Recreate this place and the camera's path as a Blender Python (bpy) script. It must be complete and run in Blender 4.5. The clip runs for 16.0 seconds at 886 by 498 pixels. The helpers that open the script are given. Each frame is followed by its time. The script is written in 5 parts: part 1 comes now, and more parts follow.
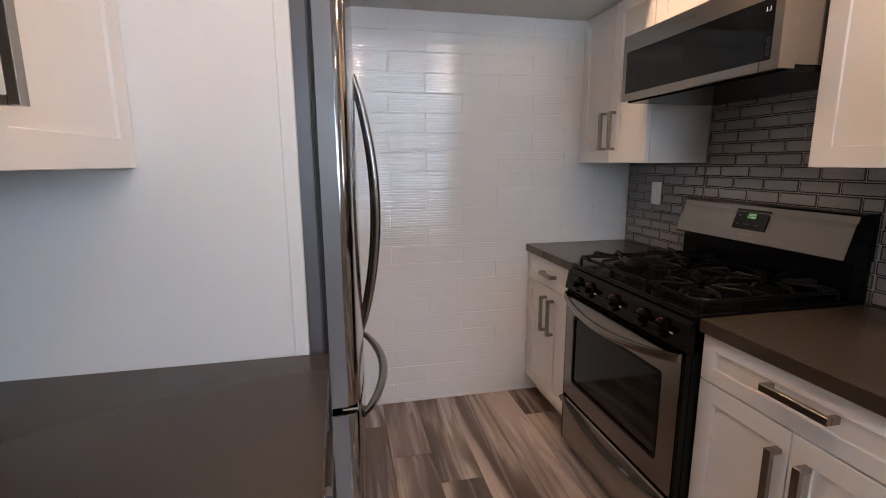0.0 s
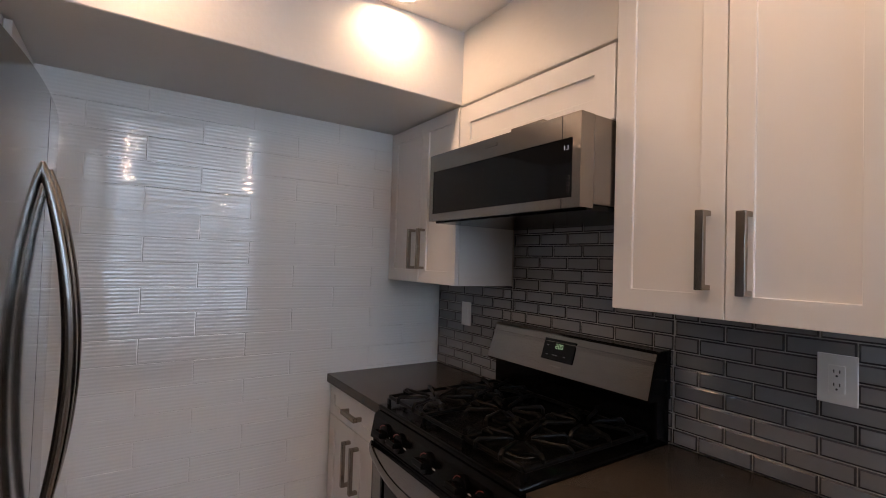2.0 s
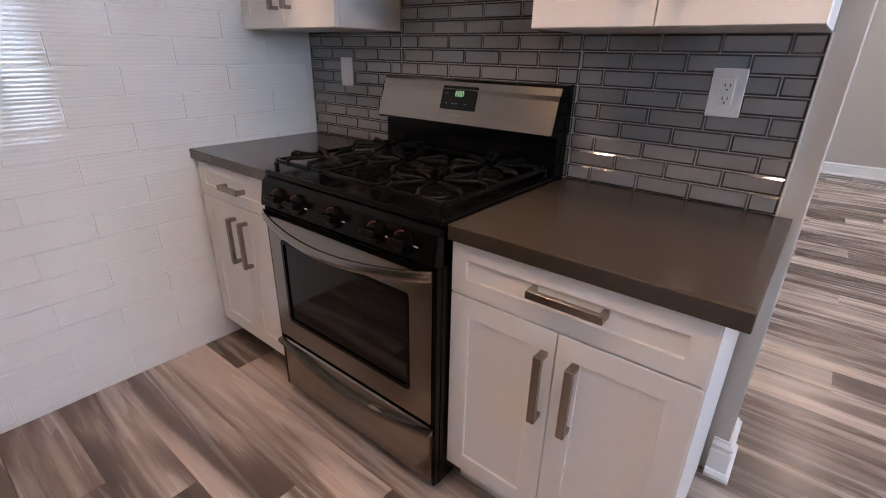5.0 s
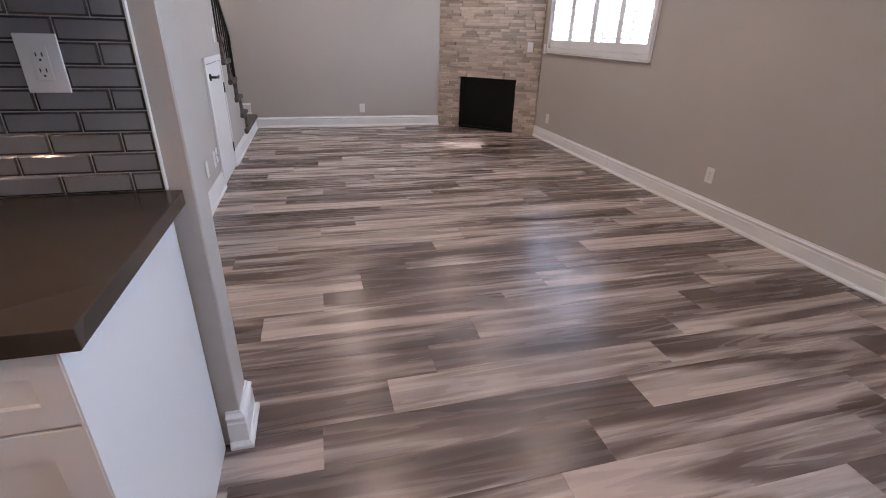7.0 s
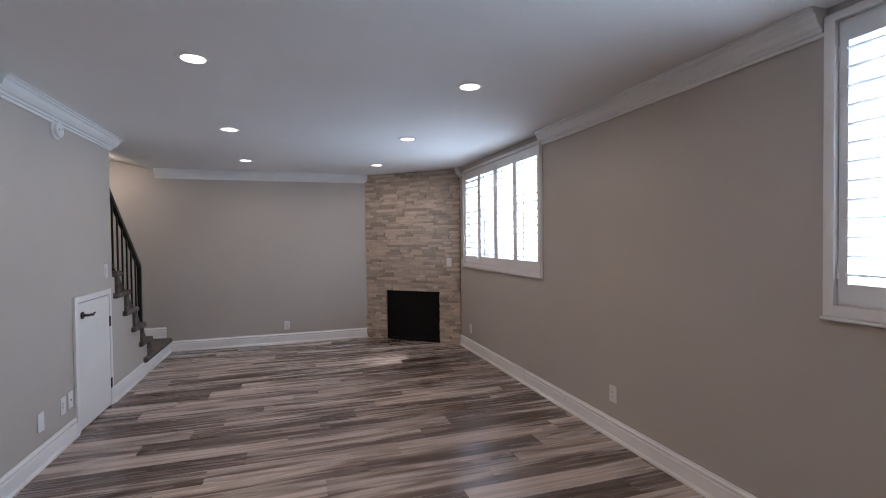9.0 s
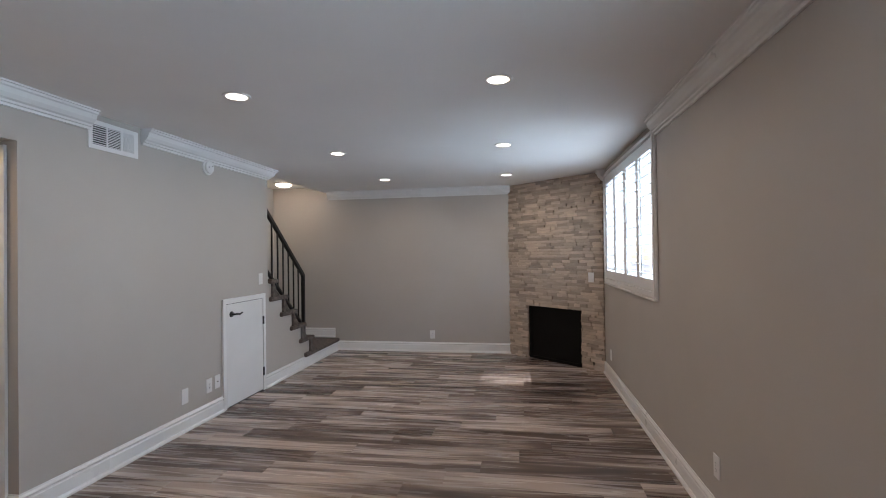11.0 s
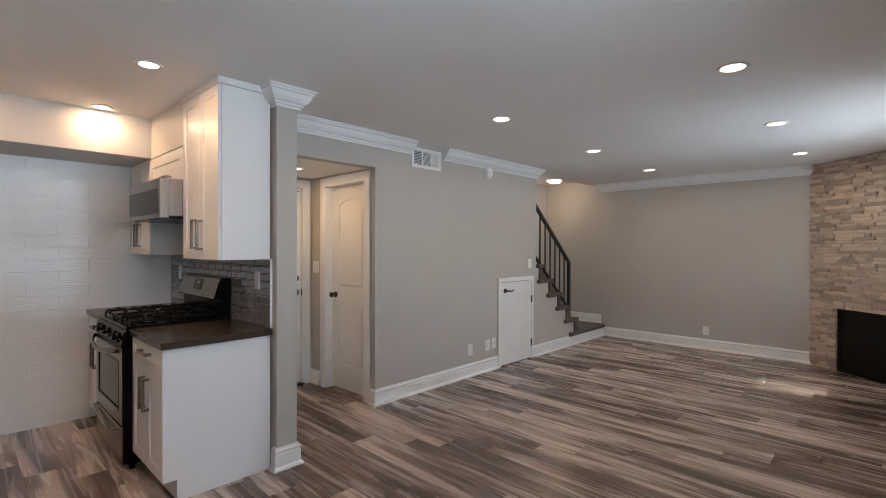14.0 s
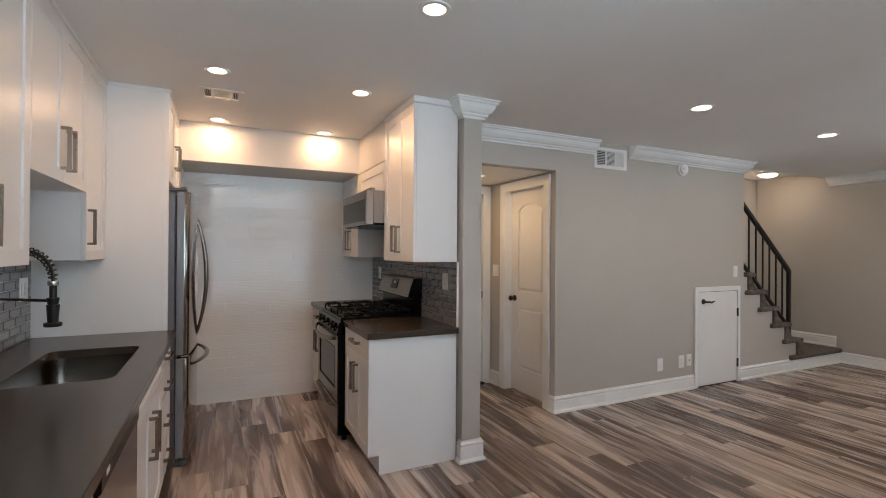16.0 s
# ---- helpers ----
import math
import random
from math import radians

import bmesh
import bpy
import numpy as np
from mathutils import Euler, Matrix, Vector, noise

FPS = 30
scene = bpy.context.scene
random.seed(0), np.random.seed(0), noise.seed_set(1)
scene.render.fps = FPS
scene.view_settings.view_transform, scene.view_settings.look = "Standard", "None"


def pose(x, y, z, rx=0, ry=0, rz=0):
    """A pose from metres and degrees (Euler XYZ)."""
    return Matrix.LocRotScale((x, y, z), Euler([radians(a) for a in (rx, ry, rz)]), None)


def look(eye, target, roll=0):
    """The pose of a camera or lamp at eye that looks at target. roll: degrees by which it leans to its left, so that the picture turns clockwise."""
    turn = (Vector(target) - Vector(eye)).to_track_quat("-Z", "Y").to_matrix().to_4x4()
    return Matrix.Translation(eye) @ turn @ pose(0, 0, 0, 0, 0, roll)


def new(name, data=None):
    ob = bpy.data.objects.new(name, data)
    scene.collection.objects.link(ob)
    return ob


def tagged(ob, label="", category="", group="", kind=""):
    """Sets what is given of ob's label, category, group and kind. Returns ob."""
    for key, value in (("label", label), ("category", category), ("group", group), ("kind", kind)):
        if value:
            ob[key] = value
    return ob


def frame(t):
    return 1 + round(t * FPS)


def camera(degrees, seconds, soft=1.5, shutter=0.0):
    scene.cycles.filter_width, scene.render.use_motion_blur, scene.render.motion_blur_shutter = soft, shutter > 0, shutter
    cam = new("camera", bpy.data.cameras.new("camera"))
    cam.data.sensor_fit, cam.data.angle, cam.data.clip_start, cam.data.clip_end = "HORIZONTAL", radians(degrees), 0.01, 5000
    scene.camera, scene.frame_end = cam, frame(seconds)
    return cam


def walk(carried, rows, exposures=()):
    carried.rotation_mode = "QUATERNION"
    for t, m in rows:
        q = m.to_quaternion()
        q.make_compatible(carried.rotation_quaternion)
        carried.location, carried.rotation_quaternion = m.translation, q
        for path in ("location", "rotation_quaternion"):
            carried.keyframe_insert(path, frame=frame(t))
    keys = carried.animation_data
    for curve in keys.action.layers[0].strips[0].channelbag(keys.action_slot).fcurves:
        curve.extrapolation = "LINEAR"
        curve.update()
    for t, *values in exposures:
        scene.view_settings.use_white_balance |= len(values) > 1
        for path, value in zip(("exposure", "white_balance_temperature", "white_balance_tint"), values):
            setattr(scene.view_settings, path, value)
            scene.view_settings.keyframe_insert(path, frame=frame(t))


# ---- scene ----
cam = camera(87.0, 16.0, soft=1.0)
METRES, EYE, TILT, LEAN, TURN = 8.0, 1.5, 0.0, 0.0, -12.0
PATH = [
    (0, (0.142, 0.464, 1.36), (0.559, 2.386, 0.997), -0.3),
    (0.5, (0.171, 0.463, 1.407), (0.877, 2.325, 1.22), 0.1),
    (1, (0.256, 0.504, 1.441), (1.138, 2.297, 1.364), 1.3),
    (1.5, (0.346, 0.599, 1.465), (1.34, 2.335, 1.47), 1.5),
    (2, (0.344, 0.769, 1.454), (1.465, 2.425, 1.509), 1.8),
    (2.5, (0.316, 0.887, 1.433), (1.586, 2.431, 1.48), 1.4),
    (3, (0.297, 0.939, 1.399), (1.679, 2.385, 1.366), 0.8),
    (3.2, (0.293, 0.95, 1.392), (1.707, 2.361, 1.294), 0.4),
    (5.3, (0.357, 0.934, 1.265), (1.815, 1.976, 0.381), 0.1),
    (5.5, (0.377, 0.909, 1.254), (1.902, 1.821, 0.337), 0.1),
    (6, (0.451, 0.804, 1.243), (2.134, 1.242, 0.254), 0.1),
    (6.5, (0.503, 0.7, 1.255), (2.236, 0.592, 0.262), 0.9),
    (7, (0.523, 0.61, 1.282), (2.275, 0.132, 0.443), 1.7),
    (7.5, (0.54, 0.487, 1.334), (2.327, -0.247, 0.816), 1.6),
    (8, (0.56, 0.327, 1.415), (2.371, -0.5, 1.215), 0.7),
    (8.5, (0.584, 0.135, 1.438), (2.417, -0.658, 1.342), -0.1),
    (9, (0.616, -0.143, 1.461), (2.52, -0.754, 1.419), -0.7),
    (9.2, (0.626, -0.25, 1.457), (2.557, -0.769, 1.43), -1.1),
    (11.3, (0.8, -1.473, 1.463), (2.737, -0.975, 1.491), -0.8),
    (11.5, (0.773, -1.561, 1.44), (2.675, -0.945, 1.476), -0.9),
    (12, (0.666, -1.699, 1.427), (2.504, -0.912, 1.448), -1.1),
    (12.5, (0.6, -1.805, 1.429), (2.367, -0.867, 1.42), -0.8),
    (13, (0.515, -1.852, 1.416), (2.205, -0.783, 1.401), -0.9),
    (13.5, (0.45, -1.862, 1.416), (2.042, -0.652, 1.397), -0.3),
    (14, (0.393, -1.838, 1.42), (1.845, -0.462, 1.412), 0.1),
    (14.5, (0.377, -1.847, 1.409), (1.647, -0.302, 1.416), 0.0),
    (15, (0.355, -1.831, 1.418), (1.455, -0.161, 1.427), 0.3),
    (15.5, (0.348, -1.821, 1.415), (1.29, -0.057, 1.423), 0.4),
    (16, (0.348, -1.81, 1.412), (1.208, -0.004, 1.422), 0.4),
]
walk(cam, [(t, look(eye, target, roll)) for t, eye, target, roll in PATH],
     [(0, 2.05, 6750, 17), (0.5, 1.77, 6800, 18), (1.5, 1.42, 6650, 18), (2.5, 1.7, 6300, 17), (3.2, 2.0, 6250, 17), (5.5, 2.6, 6250, 19), (6, 2.62, 5850, 17), (6.5, 2.4, 6050, 19), (7.2, 2.0, 6250, 22), (8, 1.36, 6000, 21), (9, 1.6, 6150, 19), (11.5, 1.62, 6450, 15), (12.5, 1.63, 6450, 16), (14, 1.66, 6950, 16), (16, 1.62, 7300, 16)])

# ---- light ----
world = bpy.data.worlds.new("world")
scene.world = world
world.use_nodes = True
wn = world.node_tree
sky = wn.nodes.new("ShaderNodeTexSky")
sky.sky_type, sky.sun_disc = "NISHITA", False
SUN_HEIGHT, SUN_BEARING = radians(55), radians(184)
sky.sun_elevation, sky.sun_rotation = SUN_HEIGHT, SUN_BEARING
wn.links.new(sky.outputs[0], wn.nodes["Background"].inputs[0])
wn.nodes["Background"].inputs[1].default_value = 0.15


def sun_lamp():
    s = new("sun", bpy.data.lights.new("sun", "SUN"))
    s.data.energy, s.data.angle, s.data.color = 1.5, radians(1.2), (1.0, 0.97, 0.93)
    # over the yard, at the sky texture's own place
    el, rot = SUN_HEIGHT, SUN_BEARING
    d = Vector((math.sin(rot) * math.cos(el), math.cos(rot) * math.cos(el), math.sin(el)))
    s.matrix_world = look(d * 30, (0, 0, 0))


sun_lamp()
WARM, NEUTRAL = (1.0, 0.65, 0.385), (1.0, 0.80, 0.60)
HALL_WARM = (1.0, 0.69, 0.37)
CEIL, FLOOR = 2.42, 0.014
KITCHEN_CANS = [(1.142, -0.046), (0.323, 1.095), (1.144, 1.10), (0.32, 2.19), (1.14, 2.235)]
LIVING_CANS = [(3.345, 0.335), (3.377, -1.22), (4.974, 0.357), (4.962, -1.198), (6.585, 0.37), (6.574, -1.18)]
WATTS_KITCHEN, WATTS_LIVING, WATTS_HALL = 1.08, 1.2, 1.4
WINDOW_WATTS = 54.0


def disc_light(name, x, y, z, radius, watts, colour, spread=178):
    a = new(name, bpy.data.lights.new(name, "AREA"))
    a.data.shape, a.data.size, a.data.energy, a.data.color, a.data.spread = "DISK", 2 * radius, watts, colour, radians(spread)
    a.matrix_world = pose(x, y, z)
    return a


def window_light(x0, x1):
    """Daylight that falls through a window's opening."""
    a = new("window_daylight", bpy.data.lights.new("window_daylight", "AREA"))
    a.data.shape, a.data.size, a.data.size_y, a.data.energy, a.data.color = "RECTANGLE", x1 - x0 + 1.7, 2.4, WINDOW_WATTS, (0.57, 0.80, 1.0)
    # daylight comes off the sunlit yard as much as from the sky: aimed a little upward
    a.matrix_world = look(((x0 + x1) / 2, -3.1, 1.75), ((x0 + x1) / 2, -2.1, 1.87))


# ---- materials ----
def material(name, colour, rough=0.5, metal=0.0, vary=0.06, scale=3.0, bump=0.03, fine=300.0, coat=0.0, stretch=(1, 1, 1), random_tone=0.0, colour2=None, depth=0.001, rough_vary=0.08, specular=0.5, island=False):
    m = bpy.data.materials.new(name)
    m.use_nodes = True
    t = m.node_tree
    n, l = t.nodes, t.links
    b = n["Principled BSDF"]
    co = n.new("ShaderNodeTexCoord")
    mp = n.new("ShaderNodeMapping")
    mp.inputs["Scale"].default_value = stretch
    l.new(co.outputs["Object"], mp.inputs[0])
    big = n.new("ShaderNodeTexNoise")
    big.inputs["Scale"].default_value, big.inputs["Detail"].default_value = scale, 5
    l.new(mp.outputs[0], big.inputs["Vector"])
    small = n.new("ShaderNodeTexNoise")
    small.inputs["Scale"].default_value, small.inputs["Detail"].default_value = fine, 3
    l.new(mp.outputs[0], small.inputs["Vector"])
    mix = n.new("ShaderNodeMix")
    mix.data_type = "RGBA"
    c2 = colour2 or tuple(c * (1 - 2 * vary) for c in colour)
    mix.inputs["A"].default_value, mix.inputs["B"].default_value = (*[min(1, c * (1 + vary)) for c in colour], 1), (*c2, 1)
    rp = n.new("ShaderNodeMapRange")
    rp.inputs["From Min"].default_value, rp.inputs["From Max"].default_value = 0.3, 0.7
    l.new(big.outputs["Fac"], rp.inputs["Value"])
    l.new(rp.outputs[0], mix.inputs["Factor"])
    last = mix.outputs["Result"]
    if random_tone:
        info = n.new("ShaderNodeNewGeometry" if island else "ShaderNodeObjectInfo")
        hsv = n.new("ShaderNodeHueSaturation")
        mr = n.new("ShaderNodeMapRange")
        mr.inputs["To Min"].default_value, mr.inputs["To Max"].default_value = 1 - random_tone, 1 + random_tone
        l.new(info.outputs["Random Per Island" if island else "Random"], mr.inputs["Value"])
        l.new(mr.outputs[0], hsv.inputs["Value"])
        l.new(last, hsv.inputs["Color"])
        last = hsv.outputs[0]
    l.new(last, b.inputs["Base Color"])
    rr = n.new("ShaderNodeMapRange")
    rr.inputs["To Min"].default_value, rr.inputs["To Max"].default_value = max(0.01, rough - rough_vary), min(1, rough + rough_vary)
    l.new(big.outputs["Fac"], rr.inputs["Value"])
    l.new(rr.outputs[0], b.inputs["Roughness"])
    b.inputs["Metallic"].default_value = metal
    b.inputs["Coat Weight"].default_value = coat
    b.inputs["Coat Roughness"].default_value = 0.05
    b.inputs["Specular IOR Level"].default_value = specular
    if bump:
        bp = n.new("ShaderNodeBump")
        bp.inputs["Strength"].default_value, bp.inputs["Distance"].default_value = bump, depth
        l.new(small.outputs["Fac"], bp.inputs["Height"])
        l.new(bp.outputs[0], b.inputs["Normal"])
    return m


def plank_material():
    """Printed vinyl plank: streaked along its length, each board with its own stretch of the print."""
    m = bpy.data.materials.new("vinyl plank")
    m.use_nodes = True
    t = m.node_tree
    n, l = t.nodes, t.links
    b = n["Principled BSDF"]
    co, info = n.new("ShaderNodeTexCoord"), n.new("ShaderNodeObjectInfo")
    shift = n.new("ShaderNodeVectorMath")
    shift.operation = "SCALE"
    shift.inputs[0].default_value = (37.0, 91.0, 13.0)
    l.new(info.outputs["Random"], shift.inputs["Scale"])
    add = n.new("ShaderNodeVectorMath")
    l.new(co.outputs["Object"], add.inputs[0])
    l.new(shift.outputs[0], add.inputs[1])

    def streak(sx, sy, scale, detail, distortion):
        mp = n.new("ShaderNodeMapping")
        mp.inputs["Scale"].default_value = (sx, sy, 1)
        no = n.new("ShaderNodeTexNoise")
        no.inputs["Scale"].default_value, no.inputs["Detail"].default_value, no.inputs["Distortion"].default_value = scale, detail, distortion
        no.inputs["Roughness"].default_value = 0.6
        l.new(add.outputs[0], mp.inputs[0])
        l.new(mp.outputs[0], no.inputs["Vector"])
        return no.outputs["Fac"]

    broad, mid, grain, knots = streak(5.6, 0.50, 1, 2, 1.0), streak(14, 0.85, 1, 2, 1.5), streak(190, 9, 1, 2, 0.5), streak(55, 4.0, 1, 3, 2.4)
    total = broad
    for src, weight in ((mid, 0.25), (grain, 0.055), (knots, 0.11), (info.outputs["Random"], 0.18)):
        s1 = n.new("ShaderNodeMath")
        s1.operation = "MULTIPLY_ADD"
        l.new(src, s1.inputs[0])
        s1.inputs[1].default_value = weight
        l.new(total, s1.inputs[2])
        total = s1.outputs[0]
    ramp = n.new("ShaderNodeValToRGB")
    e = ramp.color_ramp.elements
    e[0].position, e[0].color = 0.480, (0.082, 0.062, 0.053, 1)
    e[1].position, e[1].color = 0.790, (0.50, 0.405, 0.35, 1)
    for p, c in ((0.575, (0.130, 0.095, 0.082, 1)), (0.620, (0.22, 0.168, 0.148, 1)), (0.660, (0.34, 0.285, 0.25, 1)), (0.710, (0.47, 0.385, 0.34, 1))):
        k = ramp.color_ramp.elements.new(p)
        k.color = c
    # the ramp runs from 0 to 1: bring the sum into it
    span = n.new("ShaderNodeMapRange")
    span.inputs["From Min"].default_value, span.inputs["From Max"].default_value = -0.14, 1.355
    l.new(total, span.inputs["Value"])
    l.new(span.outputs[0], ramp.inputs[0])
    l.new(ramp.outputs[0], b.inputs["Base Color"])
    rr = n.new("ShaderNodeMapRange")
    rr.inputs["To Min"].default_value, rr.inputs["To Max"].default_value = 0.22, 0.32
    l.new(mid, rr.inputs["Value"])
    l.new(rr.outputs[0], b.inputs["Roughness"])
    bp = n.new("ShaderNodeBump")
    bp.inputs["Strength"].default_value, bp.inputs["Distance"].default_value = 0.25, 0.0006
    b.inputs["Specular IOR Level"].default_value = 0.62
    l.new(grain, bp.inputs["Height"])
    l.new(bp.outputs[0], b.inputs["Normal"])
    return m


def wavy_tile_material():
    """Glossy white ceramic with a hand-rippled glaze: long shallow waves along each tile."""
    m = bpy.data.materials.new("rippled white glaze")
    m.use_nodes = True
    t = m.node_tree
    n, l = t.nodes, t.links
    b = n["Principled BSDF"]
    b.inputs["Base Color"].default_value = (0.80, 0.79, 0.77, 1)
    co, info = n.new("ShaderNodeTexCoord"), n.new("ShaderNodeObjectInfo")
    add = n.new("ShaderNodeVectorMath")
    sc = n.new("ShaderNodeVectorMath")
    sc.operation = "SCALE"
    sc.inputs[0].default_value = (17.0, 5.0, 29.0)
    l.new(info.outputs["Random"], sc.inputs["Scale"])
    l.new(co.outputs["Object"], add.inputs[0])
    l.new(sc.outputs[0], add.inputs[1])
    mp = n.new("ShaderNodeMapping")
    mp.inputs["Scale"].default_value = (0.075, 0.1, 1)
    no = n.new("ShaderNodeTexWave")
    no.wave_type, no.bands_direction = "BANDS", "Z"
    no.inputs["Scale"].default_value, no.inputs["Distortion"].default_value = 22.5, 2.4
    no.inputs["Detail"].default_value, no.inputs["Detail Scale"].default_value = 1, 1.1
    l.new(add.outputs[0], mp.inputs[0])
    l.new(mp.outputs[0], no.inputs["Vector"])
    bp = n.new("ShaderNodeBump")
    bp.inputs["Strength"].default_value, bp.inputs["Distance"].default_value = 1.0, 0.00045
    l.new(no.outputs["Fac"], bp.inputs["Height"])
    l.new(bp.outputs[0], b.inputs["Normal"])
    hsv, mr = n.new("ShaderNodeHueSaturation"), n.new("ShaderNodeMapRange")
    hsv.inputs["Color"].default_value = (0.80, 0.79, 0.77, 1)
    mr.inputs["To Min"].default_value, mr.inputs["To Max"].default_value = 0.985, 1.01
    l.new(info.outputs["Random"], mr.inputs["Value"])
    l.new(mr.outputs[0], hsv.inputs["Value"])
    l.new(hsv.outputs[0], b.inputs["Base Color"])
    b.inputs["Roughness"].default_value = 0.04
    b.inputs["Specular IOR Level"].default_value = 0.6
    b.inputs["Coat Weight"].default_value, b.inputs["Coat Roughness"].default_value, b.inputs["Coat IOR"].default_value = 1.0, 0.045, 1.6
    l.new(bp.outputs[0], b.inputs["Coat Normal"])
    return m


def glow(name, colour, strength):
    m = bpy.data.materials.new(name)
    m.use_nodes = True
    b = m.node_tree.nodes["Principled BSDF"]
    b.inputs["Base Color"].default_value = (0.8, 0.8, 0.8, 1)
    b.inputs["Emission Color"].default_value = (*colour, 1)
    b.inputs["Emission Strength"].default_value = strength
    return m


def glass_material():
    m = bpy.data.materials.new("window glass")
    m.use_nodes = True
    b = m.node_tree.nodes["Principled BSDF"]
    b.inputs["Base Color"].default_value = (1, 1, 1, 1)
    b.inputs["Roughness"].default_value, b.inputs["Transmission Weight"].default_value, b.inputs["IOR"].default_value = 0.0, 1.0, 1.1
    return m


WALL = material("greige wall paint", (0.475, 0.437, 0.393), 0.55, vary=0.02, scale=1.2, bump=0.25, fine=90, depth=0.0012)
CEILING = material("white ceiling paint", (0.86, 0.85, 0.83), 0.8, vary=0.02, scale=1.0, bump=0.15, fine=80)
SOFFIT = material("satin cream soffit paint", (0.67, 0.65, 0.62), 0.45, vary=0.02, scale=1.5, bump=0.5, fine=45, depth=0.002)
TRIM = material("white gloss trim paint", (0.80, 0.79, 0.77), 0.3, vary=0.02, bump=0.03)
CABINET = material("white cabinet lacquer", (0.80, 0.785, 0.77), 0.30, vary=0.0, bump=0.02, fine=200, rough_vary=0.0)
DOORPAINT = material("white door paint", (0.76, 0.745, 0.72), 0.4, vary=0.02, bump=0.06, fine=150)
SHUTTER = material("white shutter paint", (0.76, 0.76, 0.75), 0.35, vary=0.01, bump=0.02)
QUARTZ = material("dark brown quartz", (0.052, 0.041, 0.032), 0.22, vary=0.0, bump=0.0, rough_vary=0.0, specular=0.38)
STEEL = material("brushed stainless steel", (0.32, 0.295, 0.275), 0.16, 1.0, vary=0.02, scale=4, bump=0.05, fine=90, stretch=(8, 8, 0.3), rough_vary=0.01, depth=0.0004)
DOORSTEEL = material("polished brushed door steel", (0.34, 0.325, 0.315), 0.10, 1.0, vary=0.02, scale=4, bump=0.02, fine=90, stretch=(8, 8, 0.3), rough_vary=0.01, depth=0.0003)
FLANK = material("light grey enamel", (0.21, 0.21, 0.22), 0.35, 0.3, vary=0.04, bump=0.1, fine=250)
MICROSTEEL = material("microwave brushed stainless", (0.31, 0.28, 0.25), 0.24, 1.0, vary=0.0, scale=4, bump=0.03, fine=90, stretch=(8, 0.3, 8), rough_vary=0.0, depth=0.0004)
STEEL_H = material("brushed stainless steel, grained across", (0.28, 0.255, 0.225), 0.25, 1.0, vary=0.03, scale=4, bump=0.05, fine=90, stretch=(8, 0.3, 8), rough_vary=0.05, depth=0.0004)
FRIDGE_SIDE = material("grey enamelled fridge side", (0.14, 0.14, 0.15), 0.35, 0.4, vary=0.05, bump=0.15, fine=250)
NICKEL = material("brushed nickel", (0.33, 0.295, 0.26), 0.26, 1.0, vary=0.0, bump=0.03, fine=400, rough_vary=0.0)
SINKSTEEL = material("satin sink steel", (0.24, 0.22, 0.195), 0.2, 1.0, vary=0.03, scale=8, bump=0.015, fine=250)
BLACK = material("black enamel", (0.0030, 0.0030, 0.0031), 0.20, vary=0.1, bump=0.0, specular=0.14, rough_vary=0.03)
IRON = material("cast iron", (0.004, 0.004, 0.004), 0.38, vary=0.1, scale=30, bump=0.15, fine=300, specular=0.14)
BLACKGLASS = material("black glass", (0.005, 0.005, 0.006), 0.06, vary=0.0, bump=0.0, rough_vary=0.02, specular=0.28)
MATTEBLACK = material("matte black metal", (0.009, 0.009, 0.009), 0.40, vary=0.1, bump=0.05)
CAVITY = material("dark firebox", (0.006, 0.006, 0.006), 0.6, vary=0.1, bump=0.0, specular=0.15)
PLATE = material("white plastic", (0.78, 0.77, 0.75), 0.35, vary=0.01, bump=0.0)
SLOT = material("dark slot", (0.03, 0.03, 0.03), 0.6, vary=0.0, bump=0.0)
CARPET = material("brown-grey carpet", (0.15, 0.128, 0.115), 0.95, vary=0.18, scale=25, bump=1.0, fine=420, depth=0.004, specular=0.1)
GROUT_LIGHT = material("grey grout", (0.36, 0.355, 0.35), 0.6, vary=0.05, bump=0.2, fine=400)
GROUT_WHITE = material("white grout", (0.80, 0.79, 0.77), 0.5, vary=0.04, bump=0.2, fine=400)
GLASS_TILE = material("grey glass tile", (0.225, 0.225, 0.237), 0.08, vary=0.05, scale=10, bump=0.0, coat=0.6, random_tone=0.08, rough_vary=0.02)
GLASS_RIM = material("dark glass tile bevel", (0.045, 0.045, 0.05), 0.09, vary=0.0, bump=0.0, specular=0.8, coat=0.6, rough_vary=0.0)
WAVY = wavy_tile_material()
PLANK = plank_material()
UNDERLAY = material("dark underlay", (0.05, 0.045, 0.04), 0.8)
STONE, STONE_JOINED = [material(name, (0.51, 0.42, 0.34), 0.7, vary=0.10, scale=7, bump=0.5, fine=60, depth=0.004, random_tone=0.30, stretch=(1, 1, 4), island=one) for name, one in (("split-face travertine", False), ("split-face travertine, joined", True))]
GLASS = glass_material()
CHROME = material("chrome", (0.7, 0.7, 0.7), 0.08, 1.0, vary=0.0, bump=0.0, rough_vary=0.02)
BRASS = material("satin nickel door hardware", (0.45, 0.38, 0.30), 0.25, 1.0, vary=0.05)
RED = material("red marking", (0.22, 0.025, 0.012), 0.4, vary=0.0, bump=0.0)
GREEN_DIGIT, BLUE_DIGIT = glow("green digits", (0.08, 1.0, 0.12), 0.12), glow("blue digits", (0.5, 0.8, 1.0), 0.08)
LAMPSTAIR = glow("stair lamp lens", (1.0, 0.82, 0.62), 12.0)
